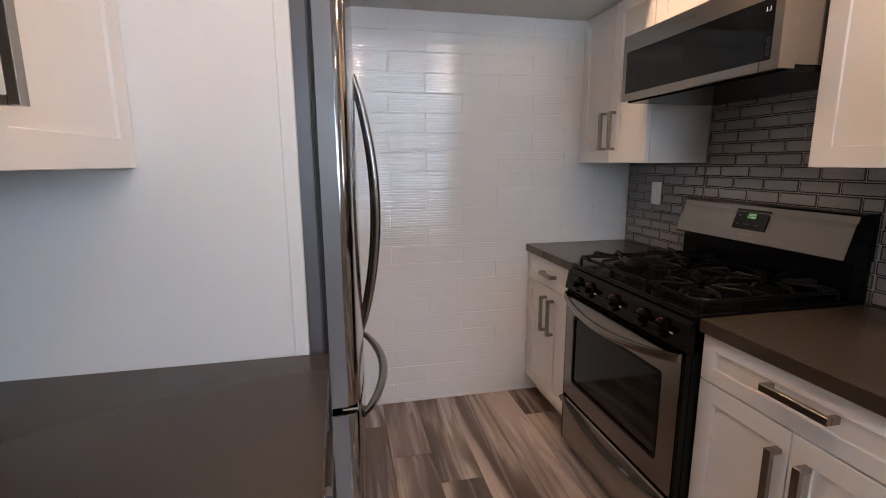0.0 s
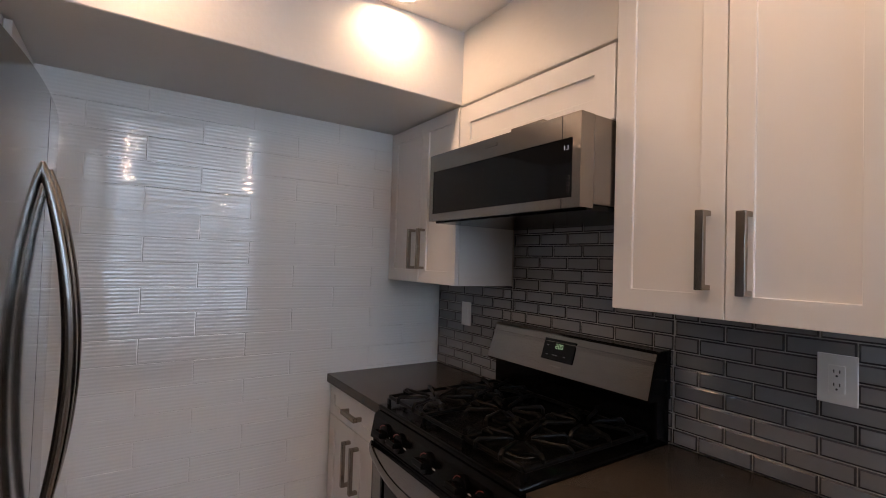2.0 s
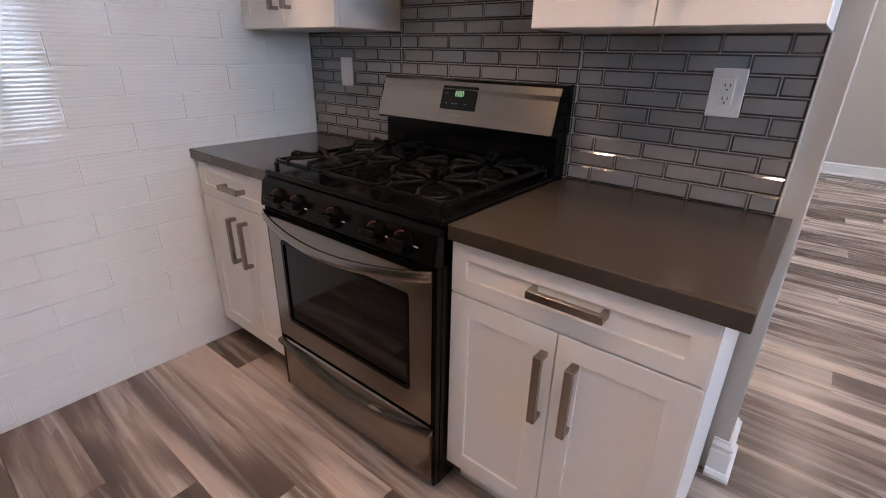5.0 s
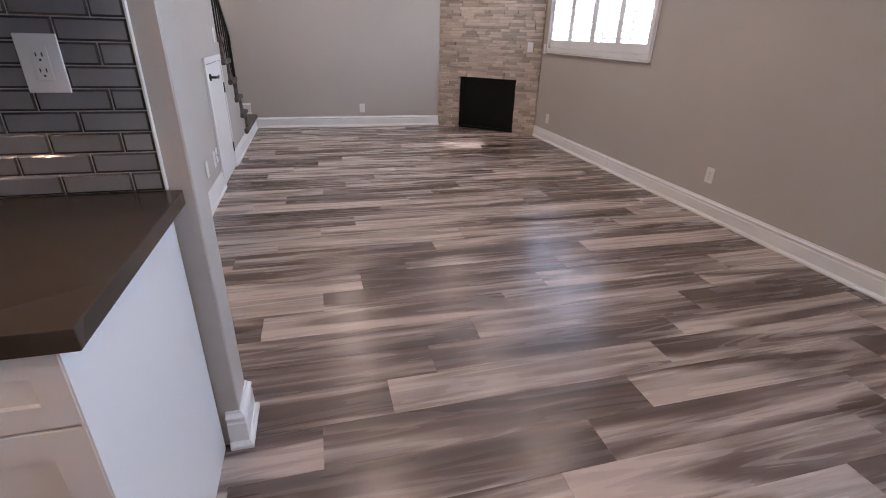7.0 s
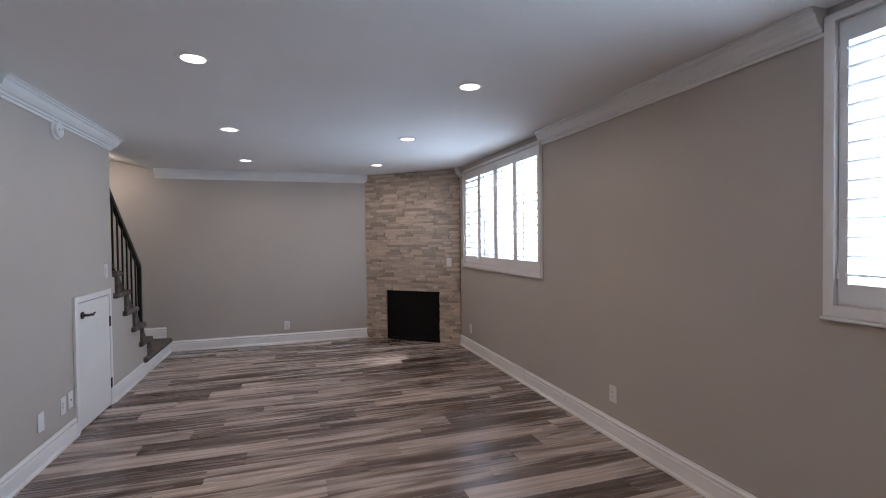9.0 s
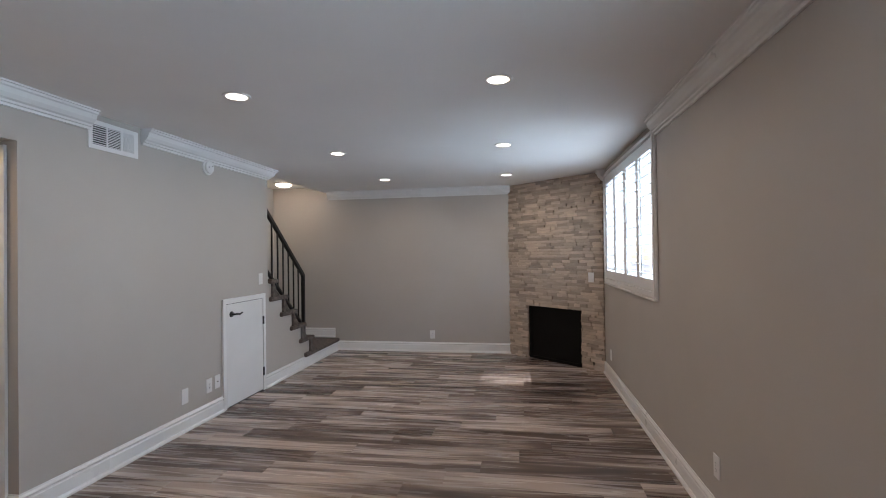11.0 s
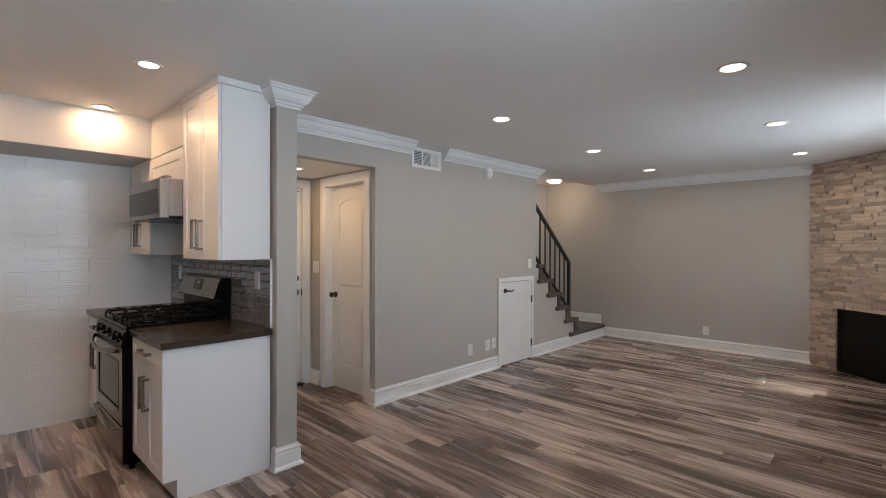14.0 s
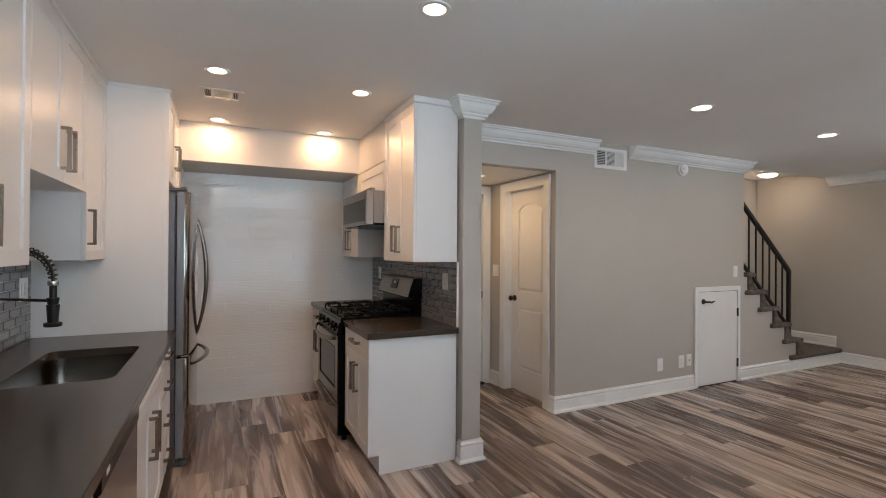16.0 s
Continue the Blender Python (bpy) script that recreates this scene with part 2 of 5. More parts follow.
LAMPWARM, LAMPLIVING = glow("warm lamp lens", (1.0, 0.86, 0.68), 2.5), glow("lamp lens", (1.0, 0.92, 0.80), 2.5)
STUCCO = material("pale stucco", (0.62, 0.62, 0.62), 0.8, vary=0.04, bump=0.4, fine=40)
CONCRETE = material("concrete ground", (0.36, 0.35, 0.33), 0.85, vary=0.1, bump=0.3, fine=60)
WINDOWDARK = material("far window glass", (0.05, 0.07, 0.10), 0.1, vary=0.1, bump=0.0)

# ---- building helpers ----
ORIGIN = {}


def thing(name, at, label, category, group="", kind=""):
    ob = new(name)
    ob.location = at
    ORIGIN[ob] = Vector(at)
    return tagged(ob, label, category, group, kind)


def part(name, bm, mat, parent=None, label="", smooth=False, m=None, kind=""):
    """Links a bmesh, given in world coordinates, as one mesh object."""
    if m is not None:
        bm.transform(m)
    origin = ORIGIN.get(parent, Vector())
    bm.transform(Matrix.Translation(-origin))
    bmesh.ops.recalc_face_normals(bm, faces=bm.faces)
    me = bpy.data.meshes.new(name)
    bm.to_mesh(me)
    bm.free()
    me.materials.append(mat)
    if smooth:
        for p in me.polygons:
            p.use_smooth = True
        me.set_sharp_from_angle(angle=radians(40))
    ob = new(name, me)
    if parent is not None:
        ob.parent = parent
        ORIGIN[ob] = origin
    return tagged(ob, label, kind=kind)


def structure(name, bm, mat, label, category):
    return tagged(part(name, bm, mat), label, category, "", "structure")


def box(x0, x1, y0, y1, z0, z1, bevel=0.0, seg=1, bm=None):
    own = bmesh.new()
    x0, x1, y0, y1, z0, z1 = min(x0, x1), max(x0, x1), min(y0, y1), max(y0, y1), min(z0, z1), max(z0, z1)
    v = [own.verts.new(p) for p in ((x0, y0, z0), (x1, y0, z0), (x1, y1, z0), (x0, y1, z0), (x0, y0, z1), (x1, y0, z1), (x1, y1, z1), (x0, y1, z1))]
    for f in ((3, 2, 1, 0), (4, 5, 6, 7), (0, 1, 5, 4), (1, 2, 6, 5), (2, 3, 7, 6), (3, 0, 4, 7)):
        own.faces.new([v[i] for i in f])
    if bevel:
        bmesh.ops.bevel(own, geom=own.edges[:], offset=bevel, segments=seg, affect="EDGES", profile=0.5)
    return own if bm is None else join(bm, own)


def join(bm, other):
    me = bpy.data.meshes.new("joined")
    other.to_mesh(me)
    other.free()
    bm.from_mesh(me)
    bpy.data.meshes.remove(me)
    return bm


def disc(x, y, z, r, h, axis="z", n=24, bm=None, r2=None, bevel=0.0):
    """A round piece from (x, y, z) along an axis by h."""
    own = bmesh.new()
    bmesh.ops.create_cone(own, cap_ends=True, segments=n, radius1=r, radius2=r if r2 is None else r2, depth=abs(h))
    if bevel:
        bmesh.ops.bevel(own, geom=[e for e in own.edges if abs(e.verts[0].co.z - e.verts[1].co.z) < 1e-6], offset=bevel, segments=2, affect="EDGES", profile=0.5)
    own.transform(Matrix.Translation((0, 0, abs(h) / 2)))
    if h < 0:
        own.transform(Matrix.Rotation(math.pi, 4, "X"))
    if axis == "x":
        own.transform(Matrix.Rotation(math.pi / 2, 4, "Y"))
    if axis == "y":
        own.transform(Matrix.Rotation(-math.pi / 2, 4, "X"))
    own.transform(Matrix.Translation((x, y, z)))
    return own if bm is None else join(bm, own)


def ring(x, y, z, r0, r1, h, n=32):
    """A flat ring round z, thick h downwards, its lower face dished."""
    bm = bmesh.new()
    prof = [(r0, 0), (r0, -h * 0.6), ((r0 + r1) / 2, -h), (r1 - 0.002, -h * 0.6), (r1, 0)]
    rows = [[bm.verts.new((x + r * math.cos(2 * math.pi * i / n), y + r * math.sin(2 * math.pi * i / n), z + d)) for r, d in prof] for i in range(n)]
    for i in range(n):
        a, b = rows[i], rows[(i + 1) % n]
        for k in range(len(prof)):
            q = (k + 1) % len(prof)
            bm.faces.new((a[k], a[q], b[q], b[k]))
    return bm


def tube(points, r, n=10, closed=False, bm=None):
    """A round bar along points."""
    bm = bm or bmesh.new()
    pts = [Vector(p) for p in points]
    rings = []
    u = None
    for i, p in enumerate(pts):
        a = pts[i - 1] if (i or closed) else p
        b = pts[(i + 1) % len(pts)] if (i < len(pts) - 1 or closed) else p
        d = (b - a).normalized()
        if u is None:
            u = d.cross(Vector((0, 0, 1)))
            if u.length < 0.2:
                u = d.cross(Vector((0, 1, 0)))
        u = (u - d * u.dot(d)).normalized()
        w = d.cross(u)
        rr = r[i] if isinstance(r, (list, tuple)) else r
        rings.append([bm.verts.new(p + rr * (math.cos(2 * math.pi * k / n) * u + math.sin(2 * math.pi * k / n) * w)) for k in range(n)])
    for i in range(len(rings) - (0 if closed else 1)):
        a, b = rings[i], rings[(i + 1) % len(rings)]
        for k in range(n):
            bm.faces.new((a[k], a[(k + 1) % n], b[(k + 1) % n], b[k]))
    if not closed:
        bm.faces.new(rings[0])
        bm.faces.new(rings[-1])
    return bm


def plate(outer, holes, to3d, thick):
    """A slab from an outline with holes: to3d(u, v) gives its front face, thick (a vector) its depth."""
    bm = bmesh.new()
    edges = []
    for loop in (outer, *holes):
        vs = [bm.verts.new(to3d(*p)) for p in loop]
        edges += [bm.edges.new((vs[i], vs[(i + 1) % len(vs)])) for i in range(len(vs))]
    bmesh.ops.triangle_fill(bm, use_beauty=True, use_dissolve=True, edges=edges)
    ext = bmesh.ops.extrude_face_region(bm, geom=bm.faces[:], use_keep_orig=True)
    bmesh.ops.translate(bm, vec=Vector(thick), verts=[g for g in ext["geom"] if isinstance(g, bmesh.types.BMVert)])
    bmesh.ops.recalc_face_normals(bm, faces=bm.faces)
    return bm


def rect(u0, u1, v0, v1):
    return [(u0, v0), (u1, v0), (u1, v1), (u0, v1)]


def rounded(u0, u1, v0, v1, r, n=6):
    out = []
    for cx, cy, a in ((u1 - r, v1 - r, 0), (u0 + r, v1 - r, 90), (u0 + r, v0 + r, 180), (u1 - r, v0 + r, 270)):
        out += [(cx + r * math.cos(radians(a + 90 * i / n)), cy + r * math.sin(radians(a + 90 * i / n))) for i in range(n + 1)]
    return out


def sweep(path, profile, z, closed_ends=True):
    """A moulding: profile points (out, up) carried along a plan path; out is to the right of the way walked, corners mitred."""
    bm = bmesh.new()
    pts = [Vector((x, y)) for x, y in path]
    rows = []
    for i, p in enumerate(pts):
        d0 = (p - pts[i - 1]).normalized() if i else (pts[1] - p).normalized()
        d1 = (pts[i + 1] - p).normalized() if i < len(pts) - 1 else d0
        n0, n1 = Vector((d0.y, -d0.x)), Vector((d1.y, -d1.x))
        m = (n0 + n1)
        m = m / max(0.2, m.dot(n0))
        rows.append([bm.verts.new((p.x + m.x * o, p.y + m.y * o, z + u)) for o, u in profile])
    for a, b in zip(rows, rows[1:]):
        for k in range(len(profile)):
            q = (k + 1) % len(profile)
            bm.faces.new((a[k], b[k], b[q], a[q]))
    if closed_ends:
        bm.faces.new(rows[0])
        bm.faces.new(rows[-1][::-1])
    return bm


BASE = [(0, 0), (0.030, 0), (0.030, 0.012), (0.022, 0.024), (0.017, 0.026), (0.017, 0.098), (0.013, 0.104), (0.013, 0.112), (0.018, 0.118), (0.018, 0.124), (0.008, 0.134), (0.006, 0.142), (0, 0.142)]
CROWN = [(0, 0), (0, -0.118), (0.014, -0.118), (0.016, -0.104), (0.028, -0.100), (0.030, -0.088), (0.044, -0.080), (0.060, -0.058), (0.070, -0.030), (0.080, -0.024), (0.082, -0.012), (0.092, -0.009), (0.092, 0)]

# ---- large structure ----
SOUTH, EAST, NORTH, WEST, TILEWALL = -2.32, 7.58, 1.44, -0.63, 2.93
# each window: x from, x to, sill height, head height of the shutter opening
WINDOWS = [(4.446, 6.40, 1.152, 2.325), (0.06, 1.972, 1.164, 2.345)]
structure("wall_south", plate(rect(WEST - 0.15, EAST + 0.15, -0.02, CEIL + 0.1), [rect(*w) for w in WINDOWS], lambda u, v: (u, SOUTH, v), (0, -0.15, 0)), WALL, "greige painted living room wall with two shuttered windows", "wall")
structure("wall_east", box(EAST, EAST + 0.15, SOUTH, 2.50 + 0.12, -0.02, CEIL + 0.25), WALL, "greige painted far wall of the living room", "wall")
structure("wall_west", box(WEST - 0.15, WEST, SOUTH, TILEWALL + 0.15, -0.02, CEIL + 0.1), WALL, "greige painted kitchen side wall behind the sink counter", "wall")
structure("wall_tiled", box(WEST, 1.795, TILEWALL + 0.012, TILEWALL + 0.15, -0.02, CEIL + 0.1), WALL, "kitchen end wall carrying long white tiles", "wall")
structure("wall_partition", box(1.80, 1.94, 0.93, TILEWALL + 0.15, -0.02, CEIL, 0.004), WALL, "greige partition wall end between kitchen and hall, like a slim pillar", "wall")

LD = (4.825, 5.468, 1.008)
STEP = [0.2 * k for k in range(0, 8)]


def nose(k):
    """Where the nosing of step k lies along the stair."""
    return 6.705 - 0.235 * (k - 2)


saw = [(2.98, 0.0), (7.55, 0.0), (7.55, 0.14), (nose(2) - 0.09, 0.14)]
for k in range(2, 7):
    saw += [(nose(k) - 0.09, STEP[k] - 0.045), (max(5.60, nose(k + 1) - 0.09), STEP[k] - 0.045)]
saw += [(5.60, CEIL), (2.98, CEIL)]
structure("wall_north", plate(saw, [], lambda u, v: (u, NORTH, v), (0, 0.10, 0)), WALL, "greige painted wall beside the stairs with a small cupboard door", "wall")
structure("wall_header", box(1.94, 2.98, NORTH, NORTH + 0.10, 2.125, CEIL), WALL, "greige painted header over the hall opening", "wall")
structure("wall_stair_back", box(5.0, EAST, 2.47, 2.62, -0.02, CEIL + 0.25), WALL, "greige painted wall behind the stairs", "wall")
structure("wall_stair_end", box(4.90, 5.0, NORTH + 0.10, 2.62, -0.02, CEIL + 0.25), WALL, "greige painted wall closing the stairwell", "wall")
DOORC = (1.575, 2.235, 2.035)
structure("wall_hall_side", plate([(NORTH + 0.10, 0), (DOORC[0], 0), (DOORC[0], DOORC[2]), (DOORC[1], DOORC[2]), (DOORC[1], 0), (2.60, 0), (2.60, CEIL), (NORTH + 0.10, CEIL)], [], lambda u, v: (2.98, u, v), (0.14, 0, 0)), WALL, "greige painted hall side wall round a panelled door", "wall")
structure("wall_hall_end", plate([(1.94, 0), (2.03, 0), (2.03, 2.04), (2.89, 2.04), (2.89, 0), (2.98, 0), (2.98, CEIL), (1.94, CEIL)], [], lambda u, v: (u, 2.50, v), (0, 0.14, 0)), WALL, "greige painted end wall of the hall round the entrance door", "wall")
structure("wall_behind_closet", box(3.13, 3.17, NORTH + 0.11, 2.49, -0.02, CEIL), WALL, "plain wall closing the space behind the panelled door", "wall")
structure("wall_behind_entrance", box(1.94, 2.98, 2.66, 2.70, -0.02, CEIL), WALL, "plain wall closing the space behind the entrance", "wall")
structure("floor", box(WEST - 0.15, EAST + 0.15, SOUTH - 0.15, TILEWALL + 0.15, -0.12, FLOOR - 0.006), UNDERLAY, "floor bed under the vinyl planks", "floor")
structure("ceiling", plate(rect(WEST - 0.15, EAST + 0.15, SOUTH - 0.15, TILEWALL + 0.15), [rect(4.96, EAST + 0.04, 1.62, 2.51)], lambda u, v: (u, v, CEIL), (0, 0, 0.15)), CEILING, "flat white painted ceiling", "ceiling")
structure("ceiling_stair", plate([(1.618, CEIL + 0.001), (1.95, CEIL + 0.085), (2.50, CEIL + 0.085), (2.50, CEIL + 0.26), (1.618, CEIL + 0.26)], [], lambda u, v: (4.97, u, v), (EAST + 0.03 - 4.97, 0, 0)), CEILING, "raised white ceiling over the stairs", "ceiling")
structure("ceiling_hall", box(1.94, 2.98, NORTH + 0.10, 2.50, 2.125, 2.20), CEILING, "lowered white ceiling of the hall", "ceiling")
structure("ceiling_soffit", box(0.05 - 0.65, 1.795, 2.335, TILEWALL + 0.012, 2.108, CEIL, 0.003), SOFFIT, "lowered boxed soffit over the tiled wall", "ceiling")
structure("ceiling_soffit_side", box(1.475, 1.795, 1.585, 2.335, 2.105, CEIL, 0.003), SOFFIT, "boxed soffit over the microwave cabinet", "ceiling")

def moulding(name, path, profile, z, label):
    structure(name, sweep(path, profile, z), TRIM, label, "trim")


moulding("baseboard", [(WEST, SOUTH), (6.60, SOUTH)][::-1], BASE, FLOOR, "white stepped baseboard along the window wall")
moulding("baseboard", [(EAST, -1.19), (EAST, 1.44), (LD[1] + 0.05, 1.44)], [(-o, u) for o, u in BASE], FLOOR, "white stepped baseboard on the far wall and stair base")
moulding("baseboard", [(LD[0] - 0.05, 1.44), (2.98, 1.44), (2.98, 1.505)], [(-o, u) for o, u in BASE], FLOOR, "white stepped baseboard beside the cupboard door")
moulding("baseboard", [(2.98, 2.325), (2.98, 2.50)], [(-o, u) for o, u in BASE], FLOOR, "short white stepped baseboard between the hall doors")
moulding("baseboard", [(1.80, 0.972), (1.80, 0.93), (1.94, 0.93), (1.94, 2.50)], BASE, FLOOR, "white stepped baseboard round the partition end")
moulding("baseboard", [(EAST, 1.47), (EAST, 2.47), (5.0, 2.47)], [(-o, u) for o, u in BASE], 0.205, "white stepped baseboard along the stair landing")
moulding("crown_molding", [(EAST, -1.20), (EAST, 1.56)], [(-o, u) for o, u in CROWN], CEIL, "white stepped crown molding on the far wall")
moulding("crown_molding", [(4.395, SOUTH), (2.022, SOUTH)], CROWN, CEIL, "white stepped crown molding between the windows")
moulding("crown_molding", [(6.62, SOUTH), (6.475, SOUTH)], CROWN, CEIL, "short white crown molding beside the stone fireplace")
moulding("crown_molding", [(-0.02, SOUTH), (WEST, SOUTH)], CROWN, CEIL, "white crown molding near the corner")
moulding("crown_molding", [(1.80, 0.985), (1.80, 0.93), (1.94, 0.93), (1.94, 1.44), (3.42, 1.44)], CROWN, CEIL, "white stepped crown molding round the partition end and hall opening")
moulding("crown_molding", [(3.85, 1.44), (5.60, 1.44), (5.60, 1.54)], CROWN, CEIL, "white stepped crown molding over the cupboard door wall")


# ---- windows with shutters ----
def window(name, x0, x1, z0, z1):
    w = thing(name, ((x0 + x1) / 2, SOUTH, z0), "white-framed window with four white plantation shutter panels, louvres open", "window", kind="structure")
    o = 0.048
    bm = plate(rect(x0 - o, x1 + o, z0 - o, z1 + o - 0.012), [rect(x0, x1, z0, z1)], lambda u, v: (u, SOUTH + 0.004, v), (0, 0.016, 0))
    bm2 = plate(rect(x0 - o + 0.012, x1 + o - 0.012, z0 - o + 0.012, z1 + o - 0.024), [rect(x0, x1, z0, z1)], lambda u, v: (u, SOUTH + 0.0205, v), (0, 0.010, 0))
    part("window_frame", join(bm, bm2), TRIM, w, "white stepped casing")
    part("window_sill", box(x0 - o - 0.004, x1 + o + 0.004, SOUTH + 0.004, SOUTH + 0.034, z0 - o - 0.016, z0 - o - 0.002, 0.003), TRIM, w)
    part("jamb", plate(rect(x0, x1, z0, z1), [rect(x0 + 0.012, x1 - 0.012, z0 + 0.012, z1 - 0.012)], lambda u, v: (u, SOUTH + 0.002, v), (0, -0.148, 0)), TRIM, w)
    sash = plate(rect(x0 + 0.012, x1 - 0.012, z0 + 0.012, z1 - 0.012), [rect(x0 + 0.045, (x0 + x1) / 2 - 0.02, z0 + 0.045, z1 - 0.045), rect((x0 + x1) / 2 + 0.02, x1 - 0.045, z0 + 0.045, z1 - 0.045)], lambda u, v: (u, SOUTH - 0.105, v), (0, -0.03, 0))
    part("sash", sash, TRIM, w)
    for a, b in ((x0 + 0.045, (x0 + x1) / 2 - 0.02), ((x0 + x1) / 2 + 0.02, x1 - 0.045)):
        g = part("pane", box(a, b, SOUTH - 0.122, SOUTH - 0.118, z0 + 0.045, z1 - 0.045), GLASS, w)
        g.visible_shadow = False
    gap, n = 0.006, 4
    pw = (x1 - x0 - 2 * gap) / n
    yf, yb = SOUTH + 0.012, SOUTH - 0.016
    za, zb = z0 + 0.0123, z1 - 0.0123
    la, lb = za + 0.078, zb - 0.082
    for i in range(n):
        a, b = x0 + gap + i * pw + 0.001, x0 + gap + (i + 1) * pw - 0.001
        sa, sb = a + 0.048, b - 0.048
        if i in (0, n - 1):
            sa, sb = (a + 0.034, b - 0.034)
        p = part("shutter_frame", plate(rect(a, b, za, zb), [rect(sa, sb, la, lb)], lambda u, v: (u, yf, v), (0, yb - yf, 0)), SHUTTER, w)
        count = 13
        pitch = (lb - la) / count
        for k in range(count):
            zc = la + (k + 0.5) * pitch
            bm = bmesh.new()
            prof = [(0.033 * math.cos(t), 0.0058 * math.sin(t)) for t in [math.pi * 2 * q / 8 for q in range(8)]]
            tilt = radians(-36 if name == "window_1" and i == 3 else 9)
            rows = []
            for xx in (sa + 0.002, sb - 0.002):
                rows.append([bm.verts.new((xx, (yf + yb) / 2 + c * math.cos(tilt) - s * math.sin(tilt), zc + c * math.sin(tilt) + s * math.cos(tilt))) for c, s in prof])
            for q in range(8):
                bm.faces.new((rows[0][q], rows[1][q], rows[1][(q + 1) % 8], rows[0][(q + 1) % 8]))
            bm.faces.new(rows[0]), bm.faces.new(rows[1][::-1])
            part("louvre", bm, SHUTTER, p)
        mid = (sa + sb) / 2
        part("tilt_rod", box(mid - 0.006, mid + 0.006, yf + 0.026, yf + 0.036, la + 0.02, lb - 0.03, 0.002), SHUTTER, p)
        if i in (0, n - 1):
            hx = a - 0.004 if i == 0 else b + 0.004
            for hz in (za + 0.13, zb - 0.13):
                part("hinge", box(hx - 0.008, hx + 0.008, yf, yf + 0.006, hz - 0.033, hz + 0.033, 0.002), PLATE, w)
    return w


window("window_1", *WINDOWS[0])
window("window_2", *WINDOWS[1])
for x0, x1, z0, z1 in WINDOWS:
    window_light(x0, x1)


# ---- doors ----
def frame_set(name, origin, ux, depth, w, h, casing, parent):
    """Casing round an opening: ux is the unit way along the wall, depth the unit way out of it."""
    ux, depth = Vector(ux), Vector(depth)
    o = Vector(origin)
    bm = plate([(-casing, 0), (-0.0, 0), (0, h), (w, h), (w, 0), (w + casing, 0), (w + casing, h + casing), (-casing, h + casing)], [], lambda u, v: o + ux * u + Vector((0, 0, v)) + depth * 0.003, depth * 0.016)
    return part(name, bm, TRIM, parent, "white casing")


def closet_door():
    y0, y1, h = DOORC
    d = thing("door_2", (3.06, (y0 + y1) / 2, 0), "closed white two-panel arched interior door with a black knob", "door", kind="structure")
    frame_set("casing", (2.98, y0, 0), (0, 1, 0), (-1, 0, 0), y1 - y0, h, 0.068, d)
    part("jamb", plate([(y0, 0), (y0 + 0.015, 0), (y0 + 0.015, h - 0.015), (y1 - 0.015, h - 0.015), (y1 - 0.015, 0), (y1, 0), (y1, h), (y0, h)], [], lambda u, v: (2.964, u, v), (0.15, 0, 0)), TRIM, d)
    a, b, z0, z1 = y0 + 0.017, y1 - 0.017, FLOOR + 0.010, h - 0.018
    m = 0.115
    arch = [(a + m, 1.02), (b - m, 1.02), (b - m, 1.80)]
    arch += [((a + b) / 2 + ((b - a) / 2 - m) * math.cos(t), 1.80 + 0.085 * math.sin(t)) for t in [math.pi * q / 12 for q in range(1, 12)]] + [(a + m, 1.80)]
    low = rect(a + m, b - m, 0.26, 0.86)
    slab = part("slab", plate(rect(a, b, z0, z1), [arch, low], lambda u, v: (3.05, u, v), (0.012, 0, 0)), DOORPAINT, d)
    part("slab_back", box(3.0625, 3.085, a, b, z0, z1), DOORPAINT, slab)

    def inner(loop, c):
        cy = sum(p[0] for p in loop) / len(loop)
        cz = (min(p[1] for p in loop) + max(p[1] for p in loop)) / 2
        hy, hz = (b - a) / 2 - m, (max(p[1] for p in loop) - min(p[1] for p in loop)) / 2
        return [(cy0 + (y - cy0) * (hy - c) / hy, cz + (z - cz) * (hz - c) / hz) for y, z in loop for cy0 in ((a + b) / 2,)]

    for loop in (arch, low):
        bm = bmesh.new()
        loops = []
        for c, x in ((0.0005, 3.0615), (0.014, 3.0615), (0.034, 3.052)):
            loops.append([bm.verts.new((x, *p)) for p in inner(loop, c)])
        for A, B in zip(loops, loops[1:]):
            for q in range(len(A)):
                bm.faces.new((A[q], A[(q + 1) % len(A)], B[(q + 1) % len(A)], B[q]))
        bm.faces.new(loops[-1])
        part("raised_panel", bm, DOORPAINT, slab)
    k = part("knob", disc(3.05, b - 0.062, 0.945, 0.030, -0.010, "x", bevel=0.003), MATTEBLACK, d, "black round knob", True)
    bm = disc(3.042, b - 0.062, 0.945, 0.011, -0.03, "x")
    bmesh.ops.create_uvsphere(bm, u_segments=16, v_segments=10, radius=0.027, matrix=Matrix.Translation((2.998, b - 0.062, 0.945)) @ Matrix.Diagonal((0.75, 1, 1, 1)))
    part("knob_head", bm, MATTEBLACK, k, smooth=True)


closet_door()


